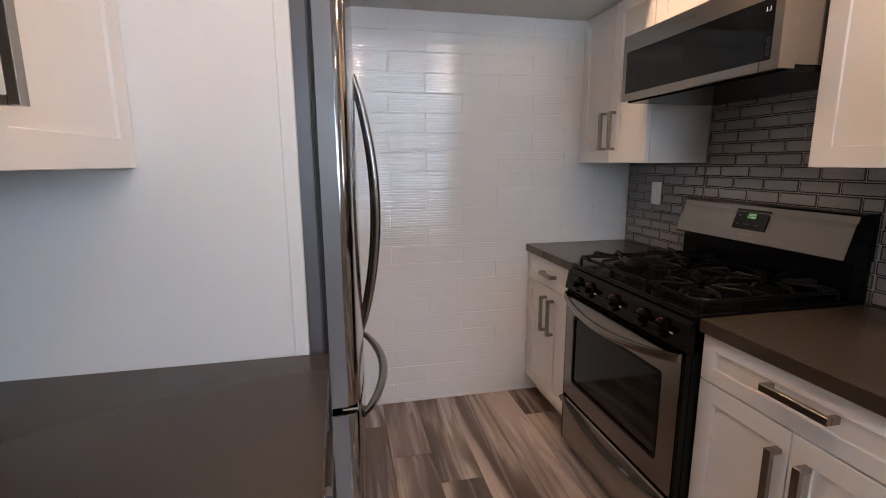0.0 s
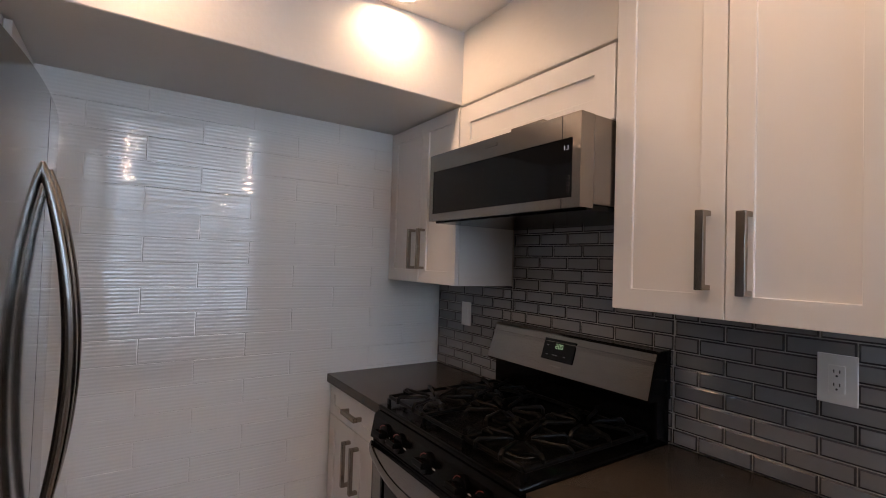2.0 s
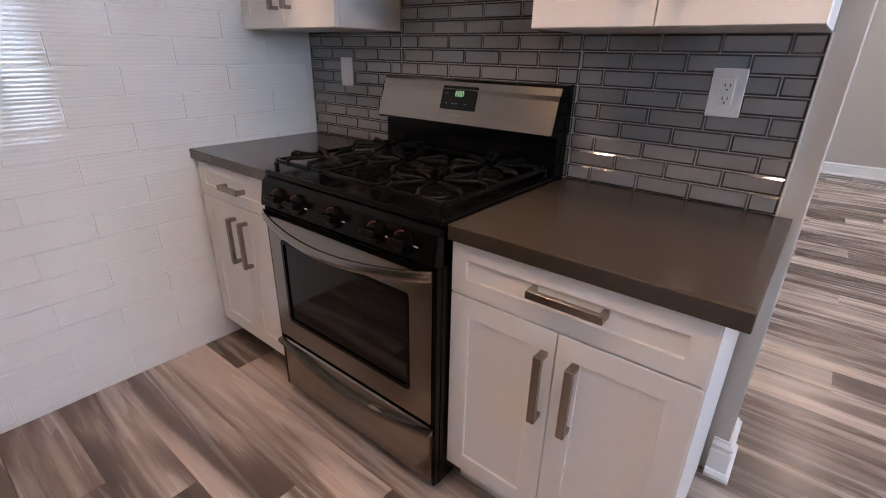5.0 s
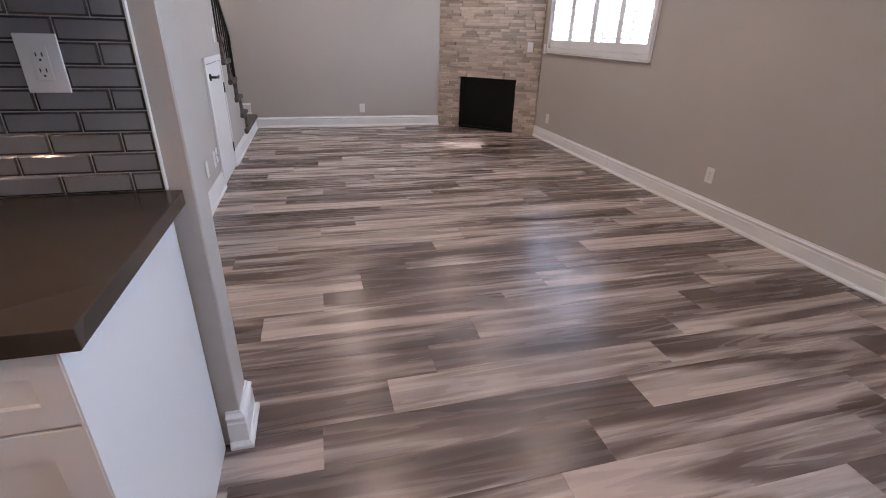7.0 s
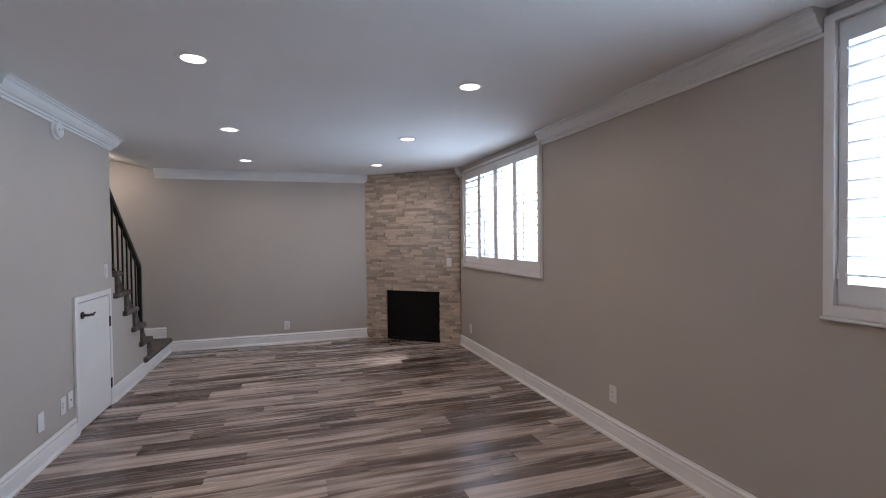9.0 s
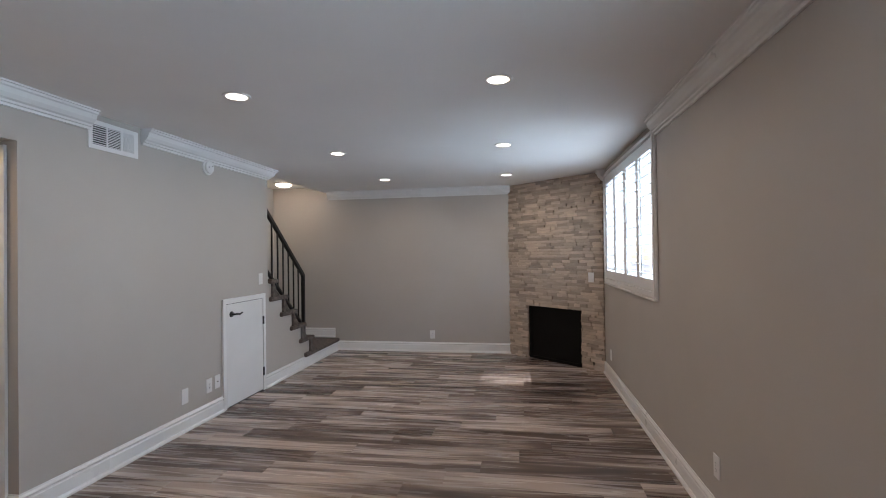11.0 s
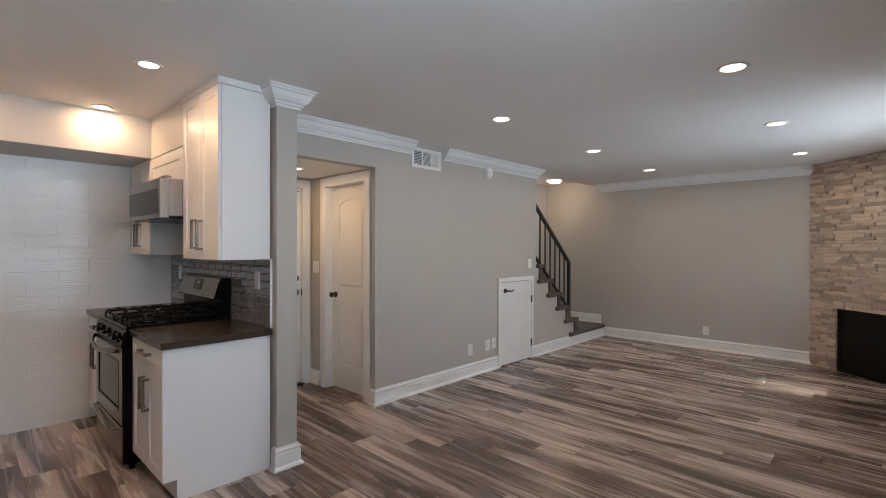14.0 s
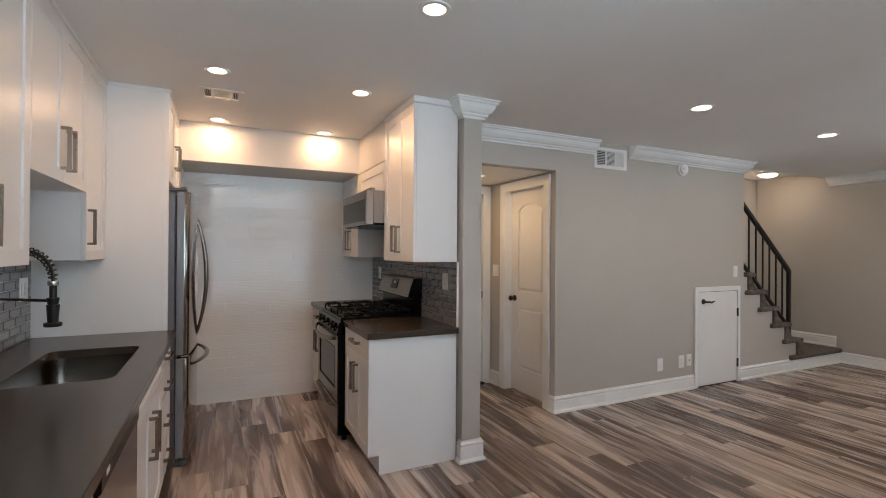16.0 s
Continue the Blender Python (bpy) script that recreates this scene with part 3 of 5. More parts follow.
def front_door():
    d = thing("door_1", (2.46, 2.56, 0), "closed plain white entrance door with nickel deadbolt and lever", "door", kind="structure")
    x0, x1, h = 2.03, 2.89, 2.04
    frame_set("casing", (x0, 2.50, 0), (1, 0, 0), (0, -1, 0), x1 - x0, h, 0.062, d)
    part("jamb", plate([(x0, 0), (x0 + 0.02, 0), (x0 + 0.02, h - 0.02), (x1 - 0.02, h - 0.02), (x1 - 0.02, 0), (x1, 0), (x1, h), (x0, h)], [], lambda u, v: (u, 2.484, v), (0, 0.15, 0)), TRIM, d)
    part("slab", box(x0 + 0.022, x1 - 0.022, 2.525, 2.565, FLOOR + 0.018, h - 0.028, 0.002), DOORPAINT, d)
    part("threshold", box(x0, x1, 2.47, 2.60, FLOOR, FLOOR + 0.016, 0.003), BLACK, d, "dark threshold strip")
    part("closer_slot", box(x1 - 0.14, x1 - 0.035, 2.5215, 2.5245, 1.985, 1.992), SLOT, d)
    part("deadbolt", disc(x1 - 0.075, 2.525, 1.10, 0.030, -0.018, "y", bevel=0.004), BRASS, d, "nickel deadbolt", True)
    lv = part("rose", disc(x1 - 0.075, 2.525, 0.955, 0.032, -0.012, "y", bevel=0.003), BRASS, d, "nickel lever rose", True)
    part("lever", tube([(x1 - 0.075, 2.515, 0.955), (x1 - 0.075, 2.47, 0.955), (x1 - 0.10, 2.465, 0.953), (x1 - 0.185, 2.468, 0.948)], [0.011, 0.010, 0.010, 0.007]), BRASS, lv, smooth=True)
    part("strike", box(x1 - 0.021, x1 - 0.017, 2.50, 2.52, 0.92, 0.99), BLACK, d)


front_door()


def cupboard_door():
    x0, x1, h = LD
    d = thing("door_3", ((x0 + x1) / 2, NORTH, 0), "small closed white cupboard door under the stairs with a black lever", "door", kind="structure")
    frame_set("casing", (x0, NORTH, 0), (1, 0, 0), (0, -1, 0), x1 - x0, h, 0.048, d)
    part("gap", box(x0, x1, NORTH - 0.004, NORTH - 0.001, 0.0, h), SLOT, d)
    part("slab", box(x0 + 0.004, x1 - 0.006, NORTH - 0.0165, NORTH - 0.0055, 0.028, h - 0.006, 0.002), DOORPAINT, d)
    lv = part("rose", disc(x0 + 0.075, NORTH - 0.0165, 0.905, 0.028, -0.012, "y", bevel=0.003), MATTEBLACK, d, "black lever rose", True)
    part("lever", tube([(x0 + 0.075, NORTH - 0.02, 0.905), (x0 + 0.075, NORTH - 0.065, 0.905), (x0 + 0.10, NORTH - 0.07, 0.906), (x0 + 0.135, NORTH - 0.07, 0.898), (x0 + 0.165, NORTH - 0.068, 0.908), (x0 + 0.19, NORTH - 0.068, 0.912)], [0.010, 0.010, 0.010, 0.009, 0.008, 0.005]), MATTEBLACK, lv, smooth=True)
    for z in (0.22, 0.77):
        part("hinge", box(x1 - 0.016, x1 + 0.010, NORTH - 0.026, NORTH - 0.0175, z - 0.045, z + 0.045, 0.002), MATTEBLACK, d, "black hinge")


cupboard_door()


# ---- stairs ----
def stairs():
    s = thing("staircase", (6.6, 1.9, 0), "staircase with brown-grey carpeted steps and a carpeted bottom landing", "staircase", kind="structure")
    y0, y1 = 1.40, 2.466

    def tread(x0, x1, top, k, ya=y0):
        bm = bmesh.new()
        prof = [(x0, top - 0.03), (x0 + 0.012, top - 0.05), (x1 - 0.02, top - 0.05), (x1 - 0.006, top - 0.045), (x1, top - 0.028), (x1 - 0.004, top - 0.012), (x1 - 0.016, top - 0.001), (x0 + 0.01, top)]
        rows = []
        for y, c in ((ya, 0.012), (ya + 0.004, 0.004), (ya + 0.014, 0), (y1, 0)):
            cx = (x0 + x1) / 2
            rows.append([bm.verts.new((min(x, x1 - c) if x > cx else x, y, min(max(z, top - 0.05 + c), top - c))) for x, z in prof])
        for A, B in zip(rows, rows[1:]):
            for q in range(len(prof)):
                bm.faces.new((A[q], A[(q + 1) % len(prof)], B[(q + 1) % len(prof)], B[q]))
        bm.faces.new(rows[0]), bm.faces.new(rows[-1])
        return part("tread", bm, CARPET, s, smooth=True)

    for k in range(2, 8):
        if k <= 6:
            tread(max(5.605, nose(k + 1) - 0.15), nose(k), STEP[k], k, 1.40)
        else:
            tread(5.02, nose(k), STEP[k], k, 1.545)
        ya, n0 = (1.415 if nose(k) > 5.75 else 1.545), nose(k)
        if k < 7:
            bm = plate([(n0 - 0.10, STEP[k - 1] - 0.01), (n0 + 0.06, STEP[k - 1] - 0.01), (n0 - 0.02, STEP[k - 1] + 0.07), (n0 - 0.065, STEP[k] - 0.044), (n0 - 0.10, STEP[k] - 0.044)], [], lambda u, v: (u, ya, v), (0, y1 - ya, 0))
            part("riser", bm, CARPET, s)
    # bottom landing with a rolled front edge
    bm = bmesh.new()
    prof = [(1.405, 0.150), (1.397, 0.165), (1.396, 0.180), (1.402, 0.194), (1.414, 0.2), (y1, 0.2), (y1, 0.145), (1.42, 0.145)]
    rows = [[bm.verts.new((x, y, z)) for y, z in prof] for x in (nose(2) - 0.24, EAST - 0.02)]
    for q in range(len(prof)):
        bm.faces.new((rows[0][q], rows[1][q], rows[1][(q + 1) % len(prof)], rows[0][(q + 1) % len(prof)]))
    bm.faces.new(rows[0]), bm.faces.new(rows[1][::-1])
    part("landing", bm, CARPET, s, "carpeted bottom landing", True)
    part("base", box(nose(2) - 0.2, EAST - 0.02, NORTH + 0.1, y1, 0.0, 0.145), TRIM, s)
    # enclosed body under the steps
    for k in range(2, 7):
        part("body", box(nose(k + 1) - 0.03, nose(k) - 0.032, NORTH + 0.102, y1, 0.0, STEP[k] - 0.052), TRIM, s)


stairs()


def railing():
    r = thing("stair_railing", (6.52, 1.47, 0.4), "matte black metal stair railing with square balusters", "railing")
    y = 1.475
    xa, za = 6.525, 1.215
    xb = 5.60
    slope = (2.005 - 1.215) / (xa - xb)

    def bar(x0, z0, x1, z1, w, name, lab=""):
        bm = bmesh.new()
        rows = [[bm.verts.new((x, y + dy, z + dz)) for dy, dz in ((-0.019, -w), (0.019, -w), (0.019, 0), (-0.019, 0))] for x, z in ((x0, z0), (x1, z1))]
        for q in range(4):
            bm.faces.new((rows[0][q], rows[1][q], rows[1][(q + 1) % 4], rows[0][(q + 1) % 4]))
        bm.faces.new(rows[0]), bm.faces.new(rows[1][::-1])
        bmesh.ops.bevel(bm, geom=bm.edges[:], offset=0.003, segments=1, affect="EDGES")
        part(name, bm, MATTEBLACK, r, lab)

    bar(xa + 0.02, za, xb, za + slope * (xa + 0.02 - xb), 0.058, "handrail")
    bar(xa - 0.0, 0.55, xb, 0.55 + slope * (xa - xb), 0.035, "bottom_rail")
    part("newel_post", box(xa - 0.02, xa + 0.02, y - 0.02, y + 0.02, STEP[2] + 0.002, za - 0.02, 0.003), MATTEBLACK, r)
    part("post_foot", box(xa - 0.03, xa + 0.03, y - 0.03, y + 0.03, STEP[2] + 0.001, STEP[2] + 0.008, 0.002), MATTEBLACK, r)
    for i in range(6):
        x = xa - 0.128 * (i + 1) - 0.005
        part("baluster", box(x - 0.0075, x + 0.0075, y - 0.0075, y + 0.0075, 0.55 + slope * (xa - x) - 0.02, za + slope * (xa - x) - 0.045, 0.001), MATTEBLACK, r)


railing()

# ---- corner fireplace ----
FA, FB = Vector((EAST, -1.185, 0)), Vector((6.615, SOUTH, 0))
FD = (FB - FA).normalized()
FN = Vector((FD.y, -FD.x, 0))
if FN.dot(Vector((-1, 1, 0))) < 0:
    FN = -FN
FLEN = (FB - FA).length
FM = Matrix(((FD.x, FN.x, 0, FA.x), (FD.y, FN.y, 0, FA.y), (0, 0, 1, 0), (0, 0, 0, 1)))
OPEN = (0.335, 1.175, 0.735)
fire = thing("fireplace", FA + FD * FLEN / 2, "corner fireplace faced with stacked split travertine strips around a black firebox", "fireplace", kind="structure")
body = plate([(0, 0), (OPEN[0], 0), (OPEN[0], OPEN[2]), (OPEN[1], OPEN[2]), (OPEN[1], 0), (FLEN, 0), (FLEN, CEIL), (0, CEIL)], [], lambda u, v: (u, -0.012, v), (0, -0.05, 0))
part("chimney_breast", body, material("stone mortar", (0.16, 0.135, 0.115), 0.9, bump=0.4), fire, m=FM)
bm = box(OPEN[0], OPEN[1], -0.40, -0.38, 0, OPEN[2])
box(OPEN[0] - 0.02, OPEN[0], -0.40, -0.014, 0, OPEN[2], bm=bm)
box(OPEN[1], OPEN[1] + 0.02, -0.40, -0.014, 0, OPEN[2], bm=bm)
box(OPEN[0], OPEN[1], -0.40, -0.014, OPEN[2], OPEN[2] + 0.02, bm=bm)
part("firebox", bm, CAVITY, fire, "black firebox", m=FM)
bm = plate(rect(OPEN[0] + 0.004, OPEN[1] - 0.004, 0.004, OPEN[2] - 0.004), [rect(OPEN[0] + 0.045, OPEN[1] - 0.045, 0.05, OPEN[2] - 0.05)], lambda u, v: (u, 0.0, v), (0, -0.02, 0))
part("screen_frame", bm, CAVITY, fire, "black metal frame", m=FM)
part("screen", box(OPEN[0] + 0.046, OPEN[1] - 0.046, -0.014, -0.010, 0.051, OPEN[2] - 0.051), CAVITY, fire, "dark mesh screen", m=FM)

# ---- lamps in the ceiling ----
def can(x, y, z, r, mat, watts, colour, group, label, tint=None):
    c = thing("recessed_light", (x, y, z), label, "ceiling light", group)
    part("trim_ring", ring(x, y, z - 0.0015, r, r + 0.022, 0.007), TRIM, c, smooth=True)
    part("lens", disc(x, y, z - 0.0015, r, -0.003), mat, c)
    disc_light("downlight", x, y, z - 0.012, r * 0.9, watts, tint or colour)


for x, y in KITCHEN_CANS:
    can(x, y, CEIL, 0.047, LAMPWARM, WATTS_KITCHEN, WARM, "kitchen downlights", "small lit round recessed downlight with white ring in kitchen ceiling")
for x, y in LIVING_CANS:
    can(x, y, CEIL, 0.060, LAMPLIVING, WATTS_LIVING, NEUTRAL, "living room downlights", "lit round recessed downlight with white ring in living room ceiling")
can(2.53, 2.005, 2.125, 0.045, LAMPWARM, WATTS_HALL, WARM, "", "small lit recessed downlight in the hall ceiling", HALL_WARM)
lamp = thing("ceiling_lamp", (7.06, 2.02, CEIL + 0.085), "slim round lit ceiling lamp over the stairs", "ceiling light")
part("body", disc(7.06, 2.02, CEIL + 0.085 - 0.001, 0.125, -0.020, n=40, bevel=0.004), TRIM, lamp, smooth=True)
bm = bmesh.new()
bmesh.ops.create_uvsphere(bm, u_segments=32, v_segments=12, radius=0.106, matrix=Matrix.Translation((7.06, 2.02, CEIL + 0.0635)) @ Matrix.Diagonal((1, 1, 0.34, 1)))
bmesh.ops.delete(bm, geom=[v for v in bm.verts if v.co.z > CEIL + 0.066], context="VERTS")
part("lens", bm, LAMPSTAIR, lamp, "glowing domed lens", True)


# ---- small things on walls and ceiling ----
def wall_plate(name, centre, ux, out, w, h, label, style, group=""):
    """style: rocker, duplex, blank or jack."""
    c, ux, out = Vector(centre), Vector(ux), Vector(out)
    M = Matrix(((ux.x, 0, out.x, c.x), (ux.y, 0, out.y, c.y), (0, 1, 0, c.z), (0, 0, 0, 1)))
    t = thing(name, c, label, "outlet" if style == "duplex" else "wall plate", group)
    part("plate", box(-w / 2, w / 2, -h / 2, h / 2, 0.0005, 0.006, 0.002, 2), PLATE, t, m=M)
    if style == "rocker":
        part("rocker", box(-0.0165, 0.0165, -0.033, 0.033, 0.0062, 0.0095, 0.0012), PLATE, t, m=M)
    if style == "double":
        for u in (-0.023, 0.023):
            part("rocker", box(u - 0.0165, u + 0.0165, -0.033, 0.033, 0.0062, 0.0095, 0.0012), PLATE, t, m=M)
    if style == "duplex":
        part("insert", box(-0.0165, 0.0165, -0.034, 0.034, 0.0062, 0.008, 0.001), PLATE, t, m=M)
        bm = bmesh.new()
        for v in (0.016, -0.016):
            box(-0.007, -0.0045, v - 0.001, v + 0.007, 0.0082, 0.0086, bm=bm)
            box(0.0045, 0.007, v - 0.001, v + 0.007, 0.0082, 0.0086, bm=bm)
            disc(0, v - 0.008, 0.0082, 0.0026, 0.0004, n=8, bm=bm)
        part("slots", bm, SLOT, t, "dark slots", m=M)
    if style == "jack":
        part("socket", disc(0, 0, 0.0062, 0.006, 0.005, n=12), NICKEL, t, m=M)
    for v in (h / 2 - 0.012, 0.012 - h / 2):
        part("screw", disc(0, v, 0.0062, 0.0025, 0.0008, n=8), PLATE, t, m=M)
    return t


X, Y = (1, 0, 0), (0, 1, 0)
wall_plate("blank_plate", (4.281, NORTH, 0.305), X, (0, -1, 0), 0.078, 0.125, "blank white wall plate low on the greige wall", "blank")
wall_plate("outlet", (4.587, NORTH, 0.308), X, (0, -1, 0), 0.078, 0.125, "white duplex outlet low beside the cupboard door", "duplex")
wall_plate("cable_jack", (4.702, NORTH, 0.314), X, (0, -1, 0), 0.072, 0.120, "white cable jack plate close to the cupboard door", "jack")
wall_plate("light_switch", (5.447, NORTH, 1.215), X, (0, -1, 0), 0.075, 0.120, "white rocker switch above the cupboard door by the stairs", "rocker")
wall_plate("outlet", (EAST, -0.04, 0.268), Y, (-1, 0, 0), 0.075, 0.120, "white duplex outlet low on the far wall", "duplex")
wall_plate("outlet", (3.425, SOUTH, 0.333), X, (0, 1, 0), 0.075, 0.120, "white duplex outlet low on the window wall", "duplex")
wall_plate("outlet", (6.25, SOUTH, 0.300), X, (0, 1, 0), 0.075, 0.120, "greige-painted outlet under the window by the fireplace", "blank")
wall_plate("light_switch", (6.545, SOUTH, 1.135), X, (0, 1, 0), 0.050, 0.120, "white switch between the window and the stone", "rocker")
wall_plate("light_switch", (2.98, 2.41, 1.215), Y, (-1, 0, 0), 0.115, 0.120, "white double switch between the hall doors", "double")
sp = FA + FD * 1.335 + FN * 0.034
wall_plate("light_switch", (sp.x, sp.y, 1.145), tuple(FD), tuple(FN), 0.075, 0.120, "white rocker switch on the stone fireplace", "rocker")
wall_plate("outlet", (1.789, 1.172, 1.199), Y, (-1, 0, 0), 0.080, 0.120, "white duplex outlet on the grey tiles beside the range", "duplex")
wall_plate("light_switch", (1.789, 2.668, 1.195), Y, (-1, 0, 0), 0.075, 0.118, "white rocker switch on the grey tiles in the kitchen corner", "rocker")
wall_plate("light_switch", (WEST + 0.0115, 1.45, 1.19), Y, (1, 0, 0), 0.118, 0.125, "white double rocker switch on the grey tiles by the sink", "double")


def vent(name, origin, ux, uy, w, h, groups, label, out):
    o, ux, uy, out = Vector(origin), Vector(ux), Vector(uy), Vector(out)
    M = Matrix(((ux.x, uy.x, out.x, o.x), (ux.y, uy.y, out.y, o.y), (ux.z, uy.z, out.z, o.z), (0, 0, 0, 1)))
    v = thing(name, o, label, "vent")
    part("backing", box(0.01, w - 0.01, 0.01, h - 0.01, 0.0005, 0.002), SLOT, v, "dark duct behind", m=M)
    part("frame", plate(rect(0, w, 0, h), [rect(a, b, 0.03, h - 0.03) for a, b, _, _ in groups], lambda a, b: (a, b, 0.003), (0, 0, 0.006)), TRIM, v, m=M)
    for a, b, n, way in groups:
        for i in range(n):
            if way == "h":
                c = 0.03 + (i + 0.5) * (h - 0.06) / n
                bm = box(a, b, c - 0.0024, c + 0.0024, 0.0035, 0.0075)
            else:
                c = a + (i + 0.5) * (b - a) / n
                bm = box(c - 0.0012, c + 0.0012, 0.03, h - 0.03, 0.0035, 0.0075)
            part("slat", bm, TRIM, v, m=M)
    return v


vent("wall_vent", (3.411, NORTH, 2.186), (1, 0, 0), (0, 0, 1), 0.400, 0.192, [(0.03, 0.135, 9, "h"), (0.147, 0.252, 12, "h"), (0.264, 0.362, 22, "v")], "white louvred air vent high on the greige wall", (0, -1, 0))
vent("ceiling_vent", (0.218, 1.415, CEIL), (1, 0, 0), (0, 1, 0), 0.255, 0.215, [(0.03, 0.065, 3, "v"), (0.085, 0.175, 26, "v"), (0.193, 0.225, 3, "v")], "white louvred air vent in the kitchen ceiling", (0, 0, -1))

sd = thing("smoke_detector", (4.585, NORTH, 2.262), "round white smoke detector on the wall below the crown", "smoke detector")
part("base", disc(4.585, NORTH - 0.0005, 2.262, 0.068, -0.016, "y", 32, bevel=0.003), PLATE, sd, smooth=True)
part("cap", disc(4.585, NORTH - 0.017, 2.262, 0.054, -0.022, "y", 32, bevel=0.006), PLATE, sd, smooth=True)
part("sounder_hole", disc(4.565, NORTH - 0.0395, 2.262, 0.006, -0.001, "y", 10), SLOT, sd)
part("test_button", disc(4.61, NORTH - 0.0395, 2.275, 0.004, -0.001, "y", 10), SLOT, sd)


# ---- kitchen cabinets ----
def shaker(name, parent, x, side, y0, y1, z0, z1, rail=0.057, label=""):
    """A shaker door or drawer front whose face lies at x; side -1 faces -x, +1 faces +x."""
    bm = plate(rect(y0, y1, z0, z1), [rect(y0 + rail, y1 - rail, z0 + rail, z1 - rail)], lambda u, v: (x, u, v), (-side * 0.019, 0, 0))
    bmesh.ops.bevel(bm, geom=[e for e in bm.edges if abs(e.verts[0].co.x - x) < 1e-5 and abs(e.verts[1].co.x - x) < 1e-5 and not (len(e.link_faces) == 2 and all(abs(f.normal.x) > 0.9 for f in e.link_faces))], offset=0.0012, segments=1, affect="EDGES")
    box(x - side * 0.008, x - side * 0.018, y0 + rail - 0.001, y1 - rail + 0.001, z0 + rail - 0.001, z1 - rail + 0.001, bm=bm)
    return part(name, bm, CABINET, parent, label)


def pull(parent, x, side, y, z, length, upright=True):
    """A square bar pull standing off the face at x."""
    t, s, h = 0.0098, 0.038, length / 2
    bm = bmesh.new()
    if upright:
        box(x + side * (s - 0.014), x + side * s, y - t, y + t, z - h, z + h, 0.001, bm=bm)
        for e in (z - h + 0.006, z + h - 0.006):
            box(x + side * 0.0005, x + side * (s - 0.0145), y - t + 0.001, y + t - 0.001, e - 0.006, e + 0.006, bm=bm)
    else:
        box(x + side * (s - 0.014), x + side * s, y - h, y + h, z - t, z + t, 0.001, bm=bm)
        for e in (y - h + 0.006, y + h - 0.006):
            box(x + side * 0.0005, x + side * (s - 0.0145), e - 0.006, e + 0.006, z - t + 0.001, z + t - 0.001, bm=bm)
    part("handle", bm, NICKEL, parent, "brushed nickel bar handle")


def base_cabinet(y0, y1, side, face, back, label, layout, end_panel=None):
    """face: x of the door faces; layout: rows of (kind, ya, yb, za, zb, handle)."""
    c = thing("base_cabinet", ((face + back) / 2, (y0 + y1) / 2, 0), label, "cabinet", "kitchen base cabinets")
    part("body", box(face - side * 0.021, back, y0 + 0.001, y1 - 0.001, 0.135, 0.864), CABINET, c)
    part("toe_kick", box(face - side * 0.075, back, y0 + 0.003, y1 - 0.003, FLOOR + 0.0005, 0.134), CABINET, c)
    for kind, ya, yb, za, zb, handle in layout:
        f = shaker(kind, c, face, side, ya + 0.0015, yb - 0.0015, za, zb, 0.045 if kind == "drawer" else 0.057)
        if handle:
            pull(f, face, side, *handle)
    if end_panel is not None:
        ye, yt = end_panel
        f2 = face - side * 0.001
        bm = plate([(f2, 0.135), (f2, 0.864), (back, 0.864), (back, FLOOR + 0.0005), (face - side * 0.072, FLOOR + 0.0005), (face - side * 0.072, 0.135)], [], lambda u, v: (u, ye, v), (0, yt, 0))
        part("end_panel", bm, CABINET, c, "plain white end panel")
    return c


FACE_R, BACK_R, FACE_L, BACK_L = 1.178, 1.786, 0.068, WEST + 0.009
Y_END, Y_RANGE0, Y_RANGE1 = 0.998, 1.590, 2.355
base_cabinet(Y_END, Y_RANGE0 - 0.003, -1, FACE_R, BACK_R, "white shaker base cabinet with drawer over two doors, open counter end", [
    ("drawer", Y_END - 0.006, Y_RANGE0 - 0.003, 0.722, 0.862, (1.272, 0.806, 0.172, False)),
    ("door", Y_END - 0.006, 1.287, 0.138, 0.717, (1.237, 0.568, 0.186)),
    ("door", 1.287, Y_RANGE0 - 0.003, 0.138, 0.717, (1.313, 0.568, 0.186))], (Y_END - 0.0075, -0.0001 + 0.0075))
base_cabinet(Y_RANGE1 + 0.003, TILEWALL - 0.003, -1, FACE_R, BACK_R, "white shaker base cabinet with drawer over two doors, tiled corner", [
    ("drawer", Y_RANGE1 + 0.003, TILEWALL - 0.01, 0.722, 0.862, (2.632, 0.790, 0.14, False)),
    ("door", Y_RANGE1 + 0.003, 2.630, 0.118, 0.717, (2.588, 0.572, 0.19)),
    ("door", 2.630, TILEWALL - 0.01, 0.118, 0.717, (2.672, 0.572, 0.19))])
base_cabinet(1.12, 1.575, 1, FACE_L, BACK_L, "white shaker drawer base with four drawers beside the fridge panel", [
    ("drawer", 1.12, 1.575, 0.722, 0.862, (1.30, 0.80, 0.178, False)),
    ("drawer", 1.12, 1.575, 0.525, 0.717, (1.30, 0.63, 0.178, False)),
    ("drawer", 1.12, 1.575, 0.325, 0.520, (1.30, 0.43, 0.178, False)),
    ("drawer", 1.12, 1.575, 0.118, 0.320, (1.30, 0.23, 0.178, False))])
